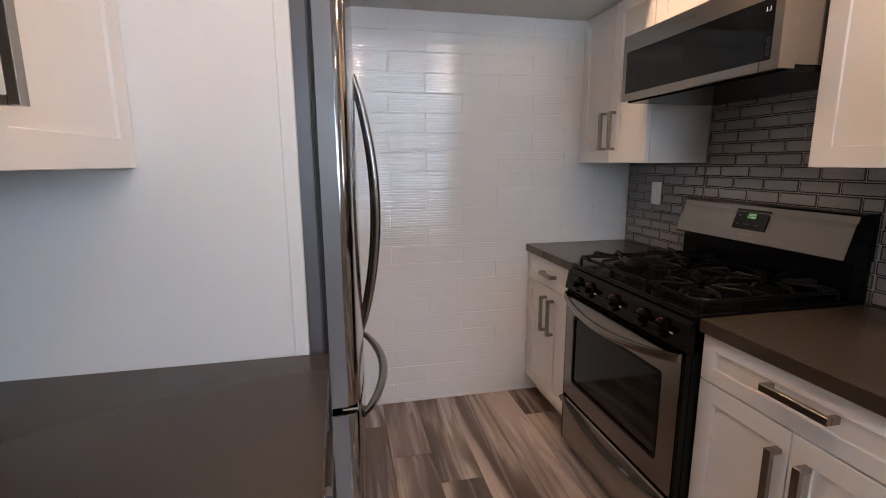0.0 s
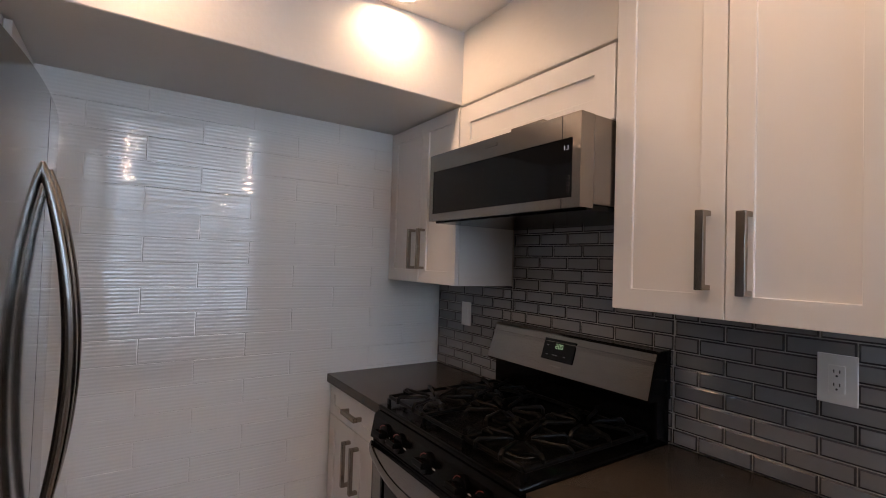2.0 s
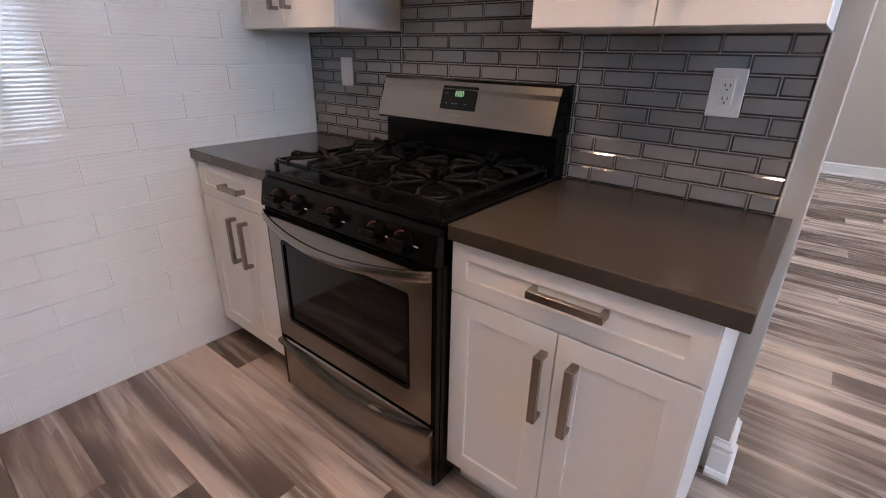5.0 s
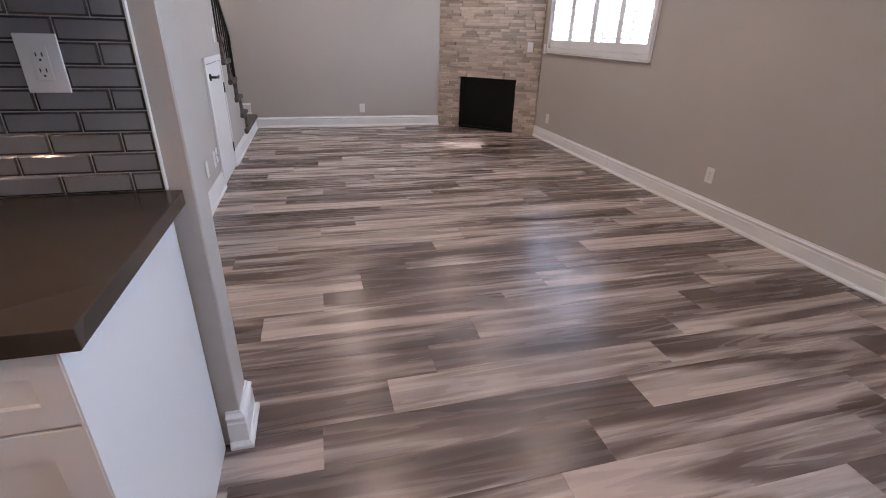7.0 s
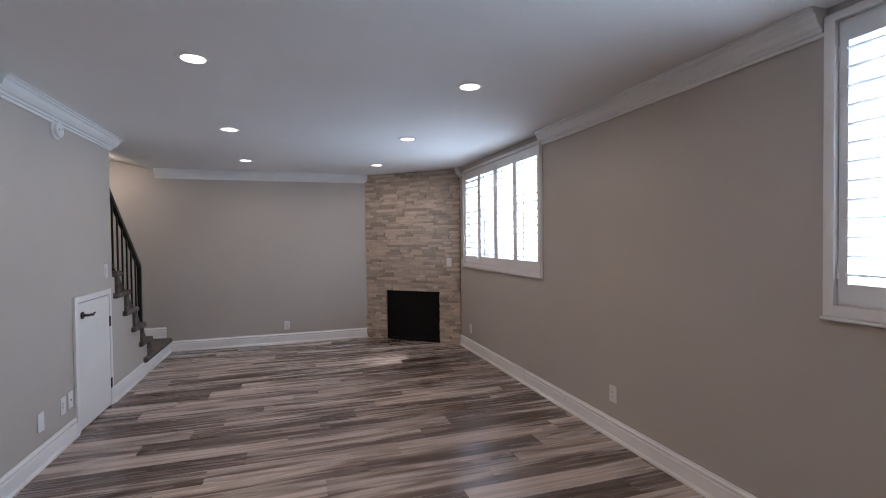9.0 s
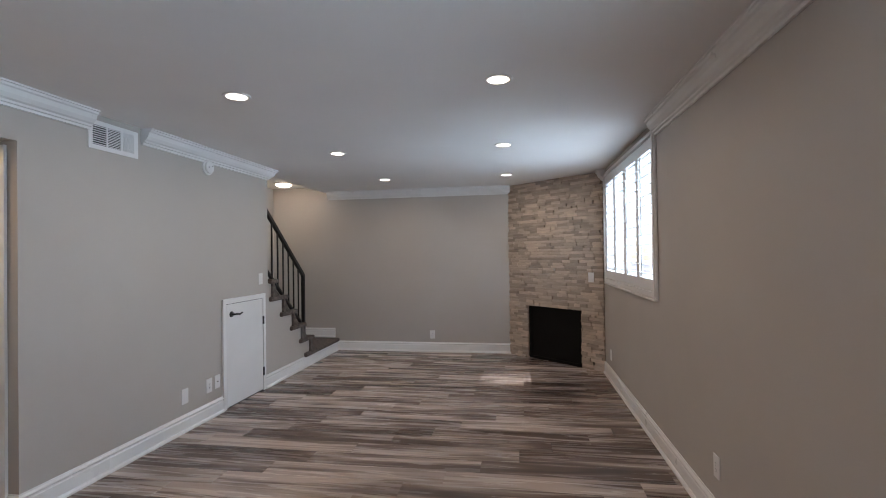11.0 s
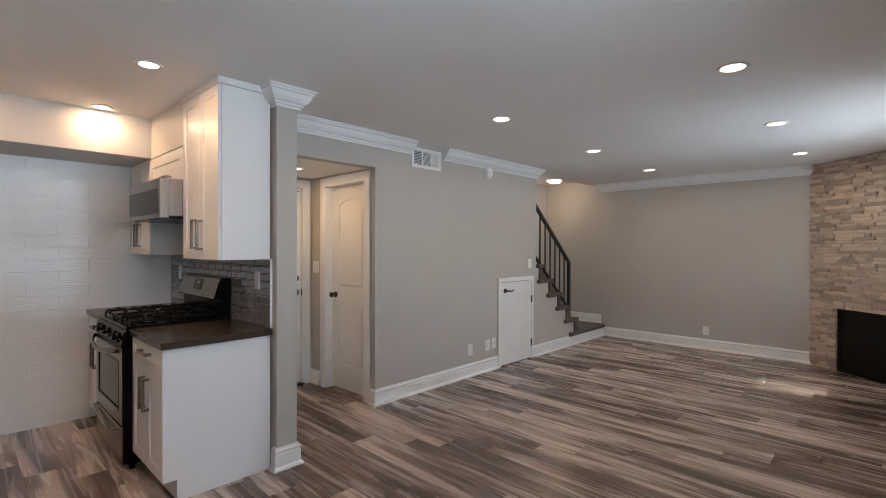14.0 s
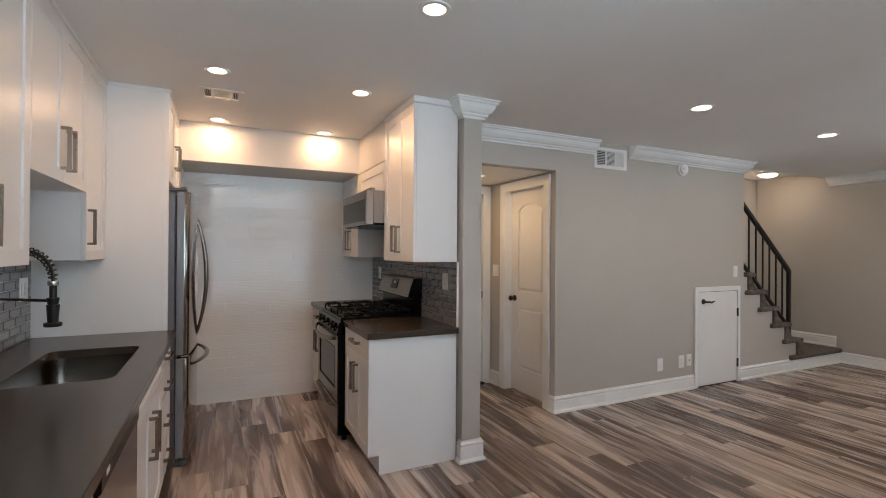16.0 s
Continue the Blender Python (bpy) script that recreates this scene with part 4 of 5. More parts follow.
def sink_base():
    c = thing("base_cabinet", (-0.25, 0.45, 0), "white shaker sink base with two doors under the steel sink", "cabinet", "kitchen base cabinets")
    y0, y1 = 0.213, 1.117
    part("body", box(FACE_L - 0.021, FACE_L - 0.045, y0 + 0.001, y1, 0.115, 0.864), CABINET, c)
    part("side", box(FACE_L - 0.046, BACK_L, y0 + 0.001, y0 + 0.018, 0.115, 0.864), CABINET, c)
    part("toe_kick", box(FACE_L - 0.075, FACE_L - 0.09, y0 + 0.003, y1, 0.001, 0.114), CABINET, c)
    f = shaker("drawer_front", c, FACE_L, 1, y0 + 0.0015, y1 - 0.0015, 0.722, 0.862, 0.045)
    f = shaker("door", c, FACE_L, 1, y0 + 0.0015, 0.664, 0.118, 0.717)
    pull(f, FACE_L, 1, 0.618, 0.57, 0.19)
    f = shaker("door", c, FACE_L, 1, 0.667, y1 - 0.0015, 0.118, 0.717)
    pull(f, FACE_L, 1, 0.713, 0.57, 0.19)


sink_base()


def dishwasher():
    d = thing("dishwasher", (-0.25, -0.1, 0), "built-in stainless dishwasher with a black control strip under the counter", "dishwasher")
    y0, y1 = -0.392, 0.208
    part("body", box(FACE_L - 0.03, BACK_L, y0, y1, 0.10, 0.862), FRIDGE_SIDE, d)
    part("door", box(FACE_L - 0.029, FACE_L + 0.012, y0 + 0.002, y1 - 0.002, 0.118, 0.790, 0.004), STEEL, d, "stainless door")
    part("control_strip", box(FACE_L - 0.029, FACE_L + 0.016, y0 + 0.002, y1 - 0.002, 0.793, 0.862, 0.004), BLACK, d, "black control strip")
    part("badge", box(FACE_L + 0.0163, FACE_L + 0.017, y0 + 0.06, y0 + 0.10, 0.82, 0.835), PLATE, d)
    part("toe_kick", box(FACE_L - 0.075, FACE_L - 0.09, y0 + 0.003, y1, 0.001, 0.10), BLACK, d)


dishwasher()
base_cabinet(-1.05, -0.397, 1, FACE_L, BACK_L, "white shaker base cabinet at the near end of the sink counter", [
    ("drawer", -1.05, -0.397, 0.722, 0.862, (-0.72, 0.79, 0.178, False)),
    ("door", -1.05, -0.397, 0.118, 0.717, (-0.45, 0.58, 0.19))])

# worktops
SINK = (-0.405, -0.028, 0.395, 1.10)


def worktop(outer, holes, label, at):
    t = thing("worktop", at, label, "worktop", "kitchen worktops")
    bm = plate(outer, holes, lambda u, v: (u, v, 0.905), (0, 0, -0.039))
    bmesh.ops.bevel(bm, geom=[e for e in bm.edges if len(e.link_faces) == 2 and e.calc_face_angle(0) > 1.2], offset=0.002, segments=2, affect="EDGES", profile=0.5)
    part("slab", bm, QUARTZ, t)


worktop(rect(1.160, 1.7855, 0.953, Y_RANGE0 - 0.001), [], "dark brown quartz worktop at the open end beside the range", (1.47, 1.26, 0.866))
worktop(rect(1.160, 1.7855, Y_RANGE1 + 0.001, TILEWALL - 0.002), [], "dark brown quartz worktop in the tiled corner", (1.47, 2.63, 0.866))
worktop(rect(BACK_L + 0.003, 0.098, -1.08, 1.5755), [rounded(*SINK, 0.055)], "dark brown quartz worktop with an undermount sink", (-0.25, 0.25, 0.866))


def sink():
    s = thing("kitchen_sink", (-0.22, 0.75, 0.68), "undermount single-bowl stainless steel sink in the dark worktop", "sink")
    bm = bmesh.new()
    loops = []
    for grow, z, r in ((0.012, 0.8655, 0.06), (0.004, 0.865, 0.057), (0.002, 0.84, 0.057), (-0.004, 0.715, 0.055), (-0.016, 0.692, 0.05), (-0.045, 0.684, 0.04), (-0.12, 0.680, 0.03)):
        loops.append([bm.verts.new((x, y, z)) for x, y in rounded(SINK[0] - grow, SINK[1] + grow, SINK[2] - grow, SINK[3] + grow, r)])
    for A, B in zip(loops, loops[1:]):
        for q in range(len(A)):
            bm.faces.new((A[q], A[(q + 1) % len(A)], B[(q + 1) % len(A)], B[q]))
    bm.faces.new(loops[-1])
    part("bowl", bm, SINKSTEEL, s, smooth=True)
    part("drain", ring(-0.22, 0.75, 0.690, 0.022, 0.045, 0.006), CHROME, s, smooth=True)
    part("strainer", disc(-0.22, 0.75, 0.6815, 0.022, 0.004), SLOT, s)


sink()


def faucet():
    f = thing("kitchen_faucet", (-0.52, 0.72, 0.905), "matte black spring-neck kitchen faucet over the sink", "faucet")
    b, h = Vector((-0.52, 0.72, 0)), Vector((-0.25, 0.525, 0))
    d = (h - b).normalized()
    part("base", disc(b.x, b.y, 0.9055, 0.028, 0.012, bevel=0.003), MATTEBLACK, f, smooth=True)
    part("column", disc(b.x, b.y, 0.918, 0.016, 0.327), MATTEBLACK, f, smooth=True)
    reach = (h - b).length
    path = []
    for i in range(41):
        t = math.pi * i / 40
        path.append(b + d * (reach / 2 - reach / 2 * math.cos(t)) + Vector((0, 0, 1.245 + 0.135 * math.sin(t) + (0.045 * i / 40))))
    path.append(Vector((h.x, h.y, 1.27)))
    part("hose", tube(path, 0.0065), MATTEBLACK, f, smooth=True)
    coil = []
    total = 20 * 12
    for i in range(total + 1):
        u = i / total * (len(path) - 2)
        k = min(int(u), len(path) - 3)
        p = path[k].lerp(path[k + 1], u - k)
        tan = (path[k + 1] - path[k]).normalized()
        side = Vector((-d.y, d.x, 0))
        w = tan.cross(side)
        a = 2 * math.pi * i / 12
        coil.append(p + 0.0145 * (math.cos(a) * side + math.sin(a) * w))
    part("spring", tube(coil, 0.0030, 6), MATTEBLACK, f, smooth=True)
    arm = b + Vector((0, 0, 1.205))
    part("support_arm", tube([arm, Vector((h.x, h.y, 1.205)) - d * 0.02], 0.006), MATTEBLACK, f, smooth=True)
    part("holder", ring(h.x, h.y, 1.217, 0.0125, 0.021, 0.026), MATTEBLACK, f, smooth=True)
    part("collar", disc(h.x, h.y, 1.265, 0.018, 0.02, bevel=0.002), CHROME, f, "chrome collar", True)
    head = part("spray_head", disc(h.x, h.y, 1.19, 0.022, -0.07, r2=0.017), MATTEBLACK, f, smooth=True)
    part("spray_neck", disc(h.x, h.y, 1.19, 0.012, 0.076), MATTEBLACK, f, smooth=True)
    part("spray_face", disc(h.x, h.y, 1.1195, 0.030, -0.016, bevel=0.003), MATTEBLACK, head, smooth=True)
    part("lever", tube([(b.x, b.y - 0.016, 0.99), (b.x + 0.01, b.y - 0.05, 1.0), (b.x + 0.02, b.y - 0.10, 1.02)], [0.007, 0.006, 0.005]), MATTEBLACK, f, smooth=True)


faucet()


def wall_cabinet(y0, y1, z0, z1, side, face, back, label, doors, rail=0.057, cap=False):
    """doors: rows of (ya, yb, handle or None)."""
    c = thing("wall_cabinet", ((face + back) / 2, (y0 + y1) / 2, z0), label, "cabinet", "kitchen wall cabinets")
    part("body", box(face - side * 0.021, back, y0 + 0.001, y1 - 0.001, z0, z1, 0.001), CABINET, c)
    for ya, yb, handle in doors:
        f = shaker("door", c, face, side, ya + 0.0015, yb - 0.0015, z0 + 0.001, z1 - 0.002, rail)
        if handle:
            pull(f, face, side, *handle)
    if cap:
        part("top_trim", box(face + side * 0.006, back, y0 - 0.012, y1 - 0.001, z1 + 0.001, CEIL - 0.001, 0.003), CABINET, c, "slim white top trim")
    return c


FU = 1.468
wall_cabinet(0.990, 1.583, 1.341, 2.376, -1, FU, 1.786, "tall white shaker wall cabinet with two doors at the kitchen opening", [(0.990, 1.287, (1.240, 1.492, 0.185)), (1.287, 1.583, (1.328, 1.50, 0.185))], cap=True)
wall_cabinet(2.337, TILEWALL - 0.003, 1.355, 2.104, -1, FU, 1.786, "white shaker wall cabinet with two doors in the tiled corner", [(2.337, 2.630, (2.590, 1.51, 0.185)), (2.630, TILEWALL - 0.003, (2.672, 1.51, 0.185))])
wall_cabinet(1.587, 2.334, 1.874, 2.095, -1, FU, 1.786, "low white shaker cabinet with a lift door above the microwave", [(1.587, 2.334, (1.90, 1.912, 0.15, False))], rail=0.072)
FL = -0.275
wall_cabinet(1.135, 1.577, 1.352, 2.395, 1, FL, BACK_L, "narrow tall white shaker wall cabinet beside the fridge panel", [(1.135, 1.577, (1.166, 1.525, 0.185))])
wall_cabinet(0.355, 1.133, 1.700, 2.395, 1, FL, BACK_L, "short white shaker wall cabinet with two doors above the sink", [(0.355, 0.745, (0.703, 1.845, 0.185)), (0.745, 1.133, (0.787, 1.845, 0.185))])
wall_cabinet(-0.45, 0.353, 1.352, 2.395, 1, FL, BACK_L, "tall white shaker wall cabinet with two doors beside the sink", [(-0.45, -0.05, None), (-0.05, 0.353, (-0.0, 1.51, 0.185))])
wall_cabinet(1.606, 2.333, 1.845, 2.395, 1, 0.052, BACK_L, "deep white shaker cabinet with two doors above the refrigerator", [(1.606, 1.972, (1.925, 2.05, 0.16)), (1.972, 2.333, (2.018, 2.05, 0.16))])
tt = thing("top_trim", (-0.3, 0.6, 2.396), "slim white trim closing the cabinets to the ceiling", "trim")
part("trim_strip", box(FL + 0.006, BACK_L, -0.45, 1.577, 2.396, CEIL - 0.001, 0.002), CABINET, tt)
part("trim_strip", box(0.056, BACK_L, 1.578, 2.333, 2.396, CEIL - 0.001, 0.002), CABINET, tt)
pan = thing("fridge_panel", (-0.28, 1.59, 0), "tall plain white panel between worktop and refrigerator", "panel")
part("sheet", box(0.018, BACK_L, 1.5785, 1.604, 0.0, 2.395), CABINET, pan)
part("front_stile", box(0.0185, 0.050, 1.5765, 1.6045, 0.0, 2.395, 0.001), CABINET, pan)
pantry = thing("pantry_cabinet", (-0.28, 2.73, 0), "narrow tall white shaker pantry beyond the refrigerator", "cabinet")
part("body", box(0.028, BACK_L, 2.535, TILEWALL - 0.002, 0.0, 2.105), CABINET, pantry)
f = shaker("door", pantry, 0.050, 1, 2.545, TILEWALL - 0.006, 0.10, 2.10)
pull(f, 0.050, 1, 2.60, 1.85, 0.16)


# ---- refrigerator ----
def fridge():
    y0, y1 = 1.612, 2.522
    r = thing("refrigerator", (-0.25, (y0 + y1) / 2, 0), "stainless french-door refrigerator with a bottom freezer and bowed handles", "refrigerator")
    part("body", box(BACK_L + 0.02, 0.085, y0 + 0.004, y1 - 0.004, 0.03, 1.775, 0.004), FRIDGE_SIDE, r, "grey enamelled cabinet")
    part("gasket", box(0.0855, 0.094, y0 + 0.012, y1 - 0.012, 0.07, 1.765), SLOT, r)
    ym = (y0 + y1) / 2

    def face(ya, yb, za, zb, name, label):
        """A door whose front bows gently outward across the whole width."""
        bm = bmesh.new()
        n, turn = 14, 0.028
        rows = []
        for y in sorted([ya + (yb - ya) * i / n for i in range(n + 1)] + [ya + turn * q for q in (0.02, 0.08, 0.18, 0.32, 0.5, 0.75)] + [yb - turn * q for q in (0.02, 0.08, 0.18, 0.32, 0.5, 0.75)]):
            s = (y - ym) / ((y1 - y0) / 2)
            edge = min(y - y0, y1 - y, turn)
            rows.append((y, 0.196 - 0.032 * s * s - turn + math.sqrt(max(0.0, turn * turn - (turn - edge) ** 2))))
        loop = [(0.0945, ya), *[(x, y) for y, x in rows], (0.0945, yb)]
        lower = [bm.verts.new((x, y, za)) for x, y in loop]
        upper = [bm.verts.new((x, y, zb)) for x, y in loop]
        for q in range(len(loop)):
            bm.faces.new((lower[q], lower[(q + 1) % len(loop)], upper[(q + 1) % len(loop)], upper[q]))
        bm.faces.new(lower[::-1]), bm.faces.new(upper)
        bmesh.ops.bevel(bm, geom=[e for e in bm.edges if abs(e.verts[0].co.z - e.verts[1].co.z) < 1e-6 and e.verts[0].co.x > 0.1 and e.verts[1].co.x > 0.1], offset=0.006, segments=2, affect="EDGES", profile=0.5)
        f = part(name, bm, DOORSTEEL, r, label, True)
        for ye, out in ((y0, -1), (y1, 1)):
            if abs(ye - ya) < 0.001 or abs(ye - yb) < 0.001:
                part("flank", box(0.0955, 0.136, ye + out * 0.0002, ye + out * 0.0014, za + 0.003, zb - 0.003), FLANK, f, "grey enamelled door flank")
        return f

    for ya, yb, hy in ((y0, ym - 0.003, ym - 0.055), (ym + 0.003, y1, ym + 0.055)):
        f = face(ya, yb, 0.735, 1.785, "door", "bowed stainless door")
        pts = []
        for i in range(21):
            t = i / 20
            pts.append((0.192 + 0.062 * math.sin(math.pi * t) ** 0.8, hy, 0.80 + 0.83 * t))
        part("handle", tube(pts, [0.009 + 0.005 * math.sin(math.pi * i / 20) for i in range(21)], 12), STEEL, f, "bowed stainless handle", True)
    f = face(y0, y1, 0.075, 0.715, "freezer_drawer", "bowed stainless freezer drawer")
    pts = [(0.178 + 0.085 * math.sin(math.pi * i / 20) ** 0.75, y0 + 0.10 + (y1 - y0 - 0.20) * i / 20, 0.655) for i in range(21)]
    part("handle", tube(pts, [0.010 + 0.006 * math.sin(math.pi * i / 20) for i in range(21)], 12), STEEL, f, "bowed stainless freezer handle", True)
    part("grille", box(0.03, 0.10, y0 + 0.01, y1 - 0.01, 0.02, 0.07, 0.003), FRIDGE_SIDE, r)
    for ya in (y0, y1 - 0.07):
        part("hinge_cover", box(0.02, 0.15, ya + 0.004, ya + 0.066, 1.7865, 1.806, 0.006), FRIDGE_SIDE, r, "dark grey hinge cover")
        part("foot", box(0.10, 0.165, ya + 0.005, ya + 0.06, FLOOR + 0.0005, 0.055, 0.012, 2), FRIDGE_SIDE, r, "grey roller foot", True)
    bm = box(0.12, 0.165, y0 + 0.002, y0 + 0.05, 0.722, 0.730, 0.003)
    part("middle_hinge", bm, CHROME, r, "bright steel hinge")


fridge()


# ---- range ----
def gas_range():
    y0, y1 = Y_RANGE0 + 0.003, Y_RANGE1 - 0.003
    r = thing("gas_range", (1.45, (y0 + y1) / 2, 0), "freestanding gas range with stainless oven door and black cooktop", "stove")
    part("body", box(1.150, 1.785, y0, y1, 0.055, 0.885, 0.003), BLACK, r, "black enamel body")
    for ya, yb in ((y0, y0 + 0.012), (y1 - 0.012, y1)):
        part("side_trim", box(1.128, 1.1495, ya, yb, 0.062, 0.794, 0.002), BLACK, r, "black side trim")
    for xx in (1.185, 1.72):
        for yy in (y0 + 0.04, y1 - 0.04):
            part("foot", disc(xx, yy, FLOOR + 0.0005, 0.018, 0.040, n=12), BLACK, r)
    d = part("drawer", box(1.1265, 1.149, y0 + 0.013, y1 - 0.013, 0.065, 0.278, 0.005), STEEL_H, r, "stainless storage drawer")
    bm = bmesh.new()
    n = 16
    rows = []
    for i in range(n + 1):
        t = i / n
        y = y0 + 0.006 + (y1 - y0 - 0.012) * t
        sag = 0.060 * math.sin(math.pi * t)
        rows.append([bm.verts.new(p) for p in ((1.1275, y, 0.283 - sag), (1.108, y, 0.279 - sag), (1.106, y, 0.270 - sag), (1.1275, y, 0.262 - sag))])
    for A, B in zip(rows, rows[1:]):
        for q in range(4):
            bm.faces.new((A[q], A[(q + 1) % 4], B[(q + 1) % 4], B[q]))
    bm.faces.new(rows[0]), bm.faces.new(rows[-1])
    part("drawer_lip", bm, STEEL_H, d, "curved stainless pull lip", True)
    o = part("oven_door", plate(rect(y0 + 0.013, y1 - 0.013, 0.300, 0.770), [rounded(y0 + 0.10, y1 - 0.085, 0.385, 0.690, 0.012, 3)], lambda u, v: (1.125, u, v), (0.024, 0, 0)), STEEL_H, r, "stainless oven door")
    part("window", box(1.129, 1.147, y0 + 0.099, y1 - 0.084, 0.384, 0.691), BLACKGLASS, o, "dark oven window")
    part("window_rim", plate(rounded(y0 + 0.094, y1 - 0.079, 0.379, 0.696, 0.014, 3), [rounded(y0 + 0.106, y1 - 0.091, 0.391, 0.684, 0.010, 3)], lambda u, v: (1.1235, u, v), (0.0035, 0, 0)), BLACK, o)
    part("door_top", box(1.1235, 1.149, y0 + 0.013, y1 - 0.013, 0.7705, 0.792, 0.003), BLACK, o, "black vented door top")
    bm = bmesh.new()
    rows = []
    for i in range(25):
        t = i / 24
        y = y0 + 0.010 + (y1 - y0 - 0.020) * t
        x = 1.118 - 0.058 * math.sin(math.pi * t) ** 0.7
        z = 0.775 - 0.030 * math.sin(math.pi * t)
        rows.append([bm.verts.new((x + 0.009 * math.cos(a), y, z + 0.016 * math.sin(a))) for a in [2 * math.pi * q / 10 for q in range(10)]])
    for A, B in zip(rows, rows[1:]):
        for q in range(10):
            bm.faces.new((A[q], A[(q + 1) % 10], B[(q + 1) % 10], B[q]))
    bm.faces.new(rows[0]), bm.faces.new(rows[-1])
    part("handle", bm, STEEL_H, o, "bowed stainless oven handle", True)
    bm = bmesh.new()
    pr = [(1.135, 0.795), (1.118, 0.803), (1.132, 0.880), (1.150, 0.895), (1.20, 0.895), (1.20, 0.795)]
    rows = [[bm.verts.new((x, y, z)) for x, z in pr] for y in (y0, y1)]
    for q in range(len(pr)):
        bm.faces.new((rows[0][q], rows[0][(q + 1) % len(pr)], rows[1][(q + 1) % len(pr)], rows[1][q]))
    bm.faces.new(rows[0]), bm.faces.new(rows[1])
    part("knob_panel", bm, BLACK, r, "black sloping knob panel")
    for i, ky in enumerate((y1 - 0.105, y1 - 0.205, (y0 + y1) / 2, y0 + 0.205, y0 + 0.105)):
        M = Matrix.Translation((1.1255, ky, 0.842)) @ Matrix.Rotation(radians(10), 4, "Y")
        k = part("knob", disc(0, 0, 0, 0.032, -0.012, "x", 24, bevel=0.002), BLACK, r, "black burner knob", True, m=M)
        part("grip", box(-0.040, -0.0125, -0.029, 0.029, -0.009, 0.009, 0.004, 2), BLACK, k, m=M)
        part("ring_mark", tube([(-0.0125, 0.0285 * math.cos(w), 0.0285 * math.sin(w)) for w in [0.5 + 0.15 * j for j in range(9)]], 0.0012, 6), RED, k, "red arc on the knob skirt", m=M)
        part("legend", box(-0.0012, 0.0002, -0.046, -0.032, -0.006, -0.003), PLATE, k, m=M)
    t = part("cooktop", box(1.145, 1.735, y0, y1, 0.8955, 0.917, 0.006, 2), BLACK, r, "black enamel cooktop")
    cy = (y0 + y1) / 2
    spots = [(1.30, y0 + 0.155, 0.042), (1.57, y0 + 0.155, 0.036), (1.30, y1 - 0.155, 0.036), (1.57, y1 - 0.155, 0.030), (1.435, cy, 0.034)]
    for x, y, q in spots:
        b = part("burner", disc(x, y, 0.9175, q * 1.25, 0.008, n=24, bevel=0.002), STEEL_H if q > 0.04 else IRON, r, "round gas burner", True)
        part("burner_cap", disc(x, y, 0.926, q, 0.009, n=24, bevel=0.003), IRON, b, smooth=True)
    for ya, yb, ctr in ((y0 + 0.022, y0 + 0.262, [(1.30, y0 + 0.155), (1.57, y0 + 0.155)]), (y0 + 0.268, y1 - 0.268, [(1.435, cy)]), (y1 - 0.262, y1 - 0.022, [(1.30, y1 - 0.155), (1.57, y1 - 0.155)])):
        bm = bmesh.new()
        xa, xb = 1.18, 1.695
        w = 0.0055
        for yy in (ya, yb):
            box(xa, xb, yy - w, yy + w, 0.938, 0.950, 0.002, bm=bm)
        for xx in (xa, (xa + xb) / 2, xb):
            box(xx - w, xx + w, ya + 0.006, yb - 0.006, 0.938, 0.950, 0.002, bm=bm)
        for xx in (xa, xb):
            for yy in (ya, yb):
                box(xx - w, xx + w, yy - w, yy + w, 0.9178, 0.938, bm=bm)
        for cx, cyy in ctr:
            for q in range(8):
                a = math.pi * q / 4 + math.pi / 8
                ca, sa = math.cos(a), math.sin(a)
                far = min(0.128 / max(abs(ca), 1e-3), (yb - cyy if sa > 0 else cyy - ya) / max(abs(sa), 1e-3))
                way = [(far, 0.940), (far, 0.955), (far - 0.010, 0.963), (far * 0.6, 0.961), (0.042, 0.961), (0.028, 0.957)]
                tube([(cx + ca * d, cyy + sa * d, z) for d, z in way], [0.0062, 0.0068, 0.0072, 0.0058, 0.0052, 0.0042], 8, bm=bm)
            for yy, up in ((ya, 1), (yb, -1)):
                for xx in (cx - 0.055, cx + 0.055):
                    tube([(xx, yy, 0.942), (xx, yy, 0.957), (xx, yy + up * 0.010, 0.962), (xx, yy + up * 0.045, 0.958)], [0.006, 0.0068, 0.0065, 0.004], 8, bm=bm)
        part("grate", bm, IRON, r, "cast iron pan grate")
    # backguard
    part("backguard", box(1.715, 1.7855, y0, y1, 0.897, 1.165, 0.004), BLACK, r, "black backguard")
    bm = bmesh.new()
    pr = [(1.712, 1.188), (1.722, 1.196), (1.7855, 1.196), (1.7855, 1.1655), (1.70, 1.1655), (1.70, 1.045), (1.672, 1.045), (1.668, 1.052)]
    rows = [[bm.verts.new((x, y, z)) for x, z in pr] for y in (y0 + 0.001, y1 - 0.001)]
    for q in range(len(pr)):
        bm.faces.new((rows[0][q], rows[0][(q + 1) % len(pr)], rows[1][(q + 1) % len(pr)], rows[1][q]))
    bm.faces.new(rows[0]), bm.faces.new(rows[1])
    c = part("control_panel", bm, STEEL_H, r, "sloping stainless control panel")
    part("end_cap", plate([(1.713, 1.190), (1.7856, 1.198), (1.7856, 1.044), (1.668, 1.044)], [], lambda u, v: (u, y0 + 0.0008, v), (0, -0.003, 0)), BLACK, r)
    # display, on the slope
    sx, sz = 1.712 - 1.668, 1.188 - 1.052
    L = math.hypot(sx, sz)
    ux = Vector((sx / L, 0, sz / L))
    out = Vector((-sz / L, 0, sx / L))
    M = Matrix(((0, ux.x, out.x, 1.668), (-1, ux.y, out.y, cy), (0, ux.z, out.z, 1.052), (0, 0, 0, 1)))
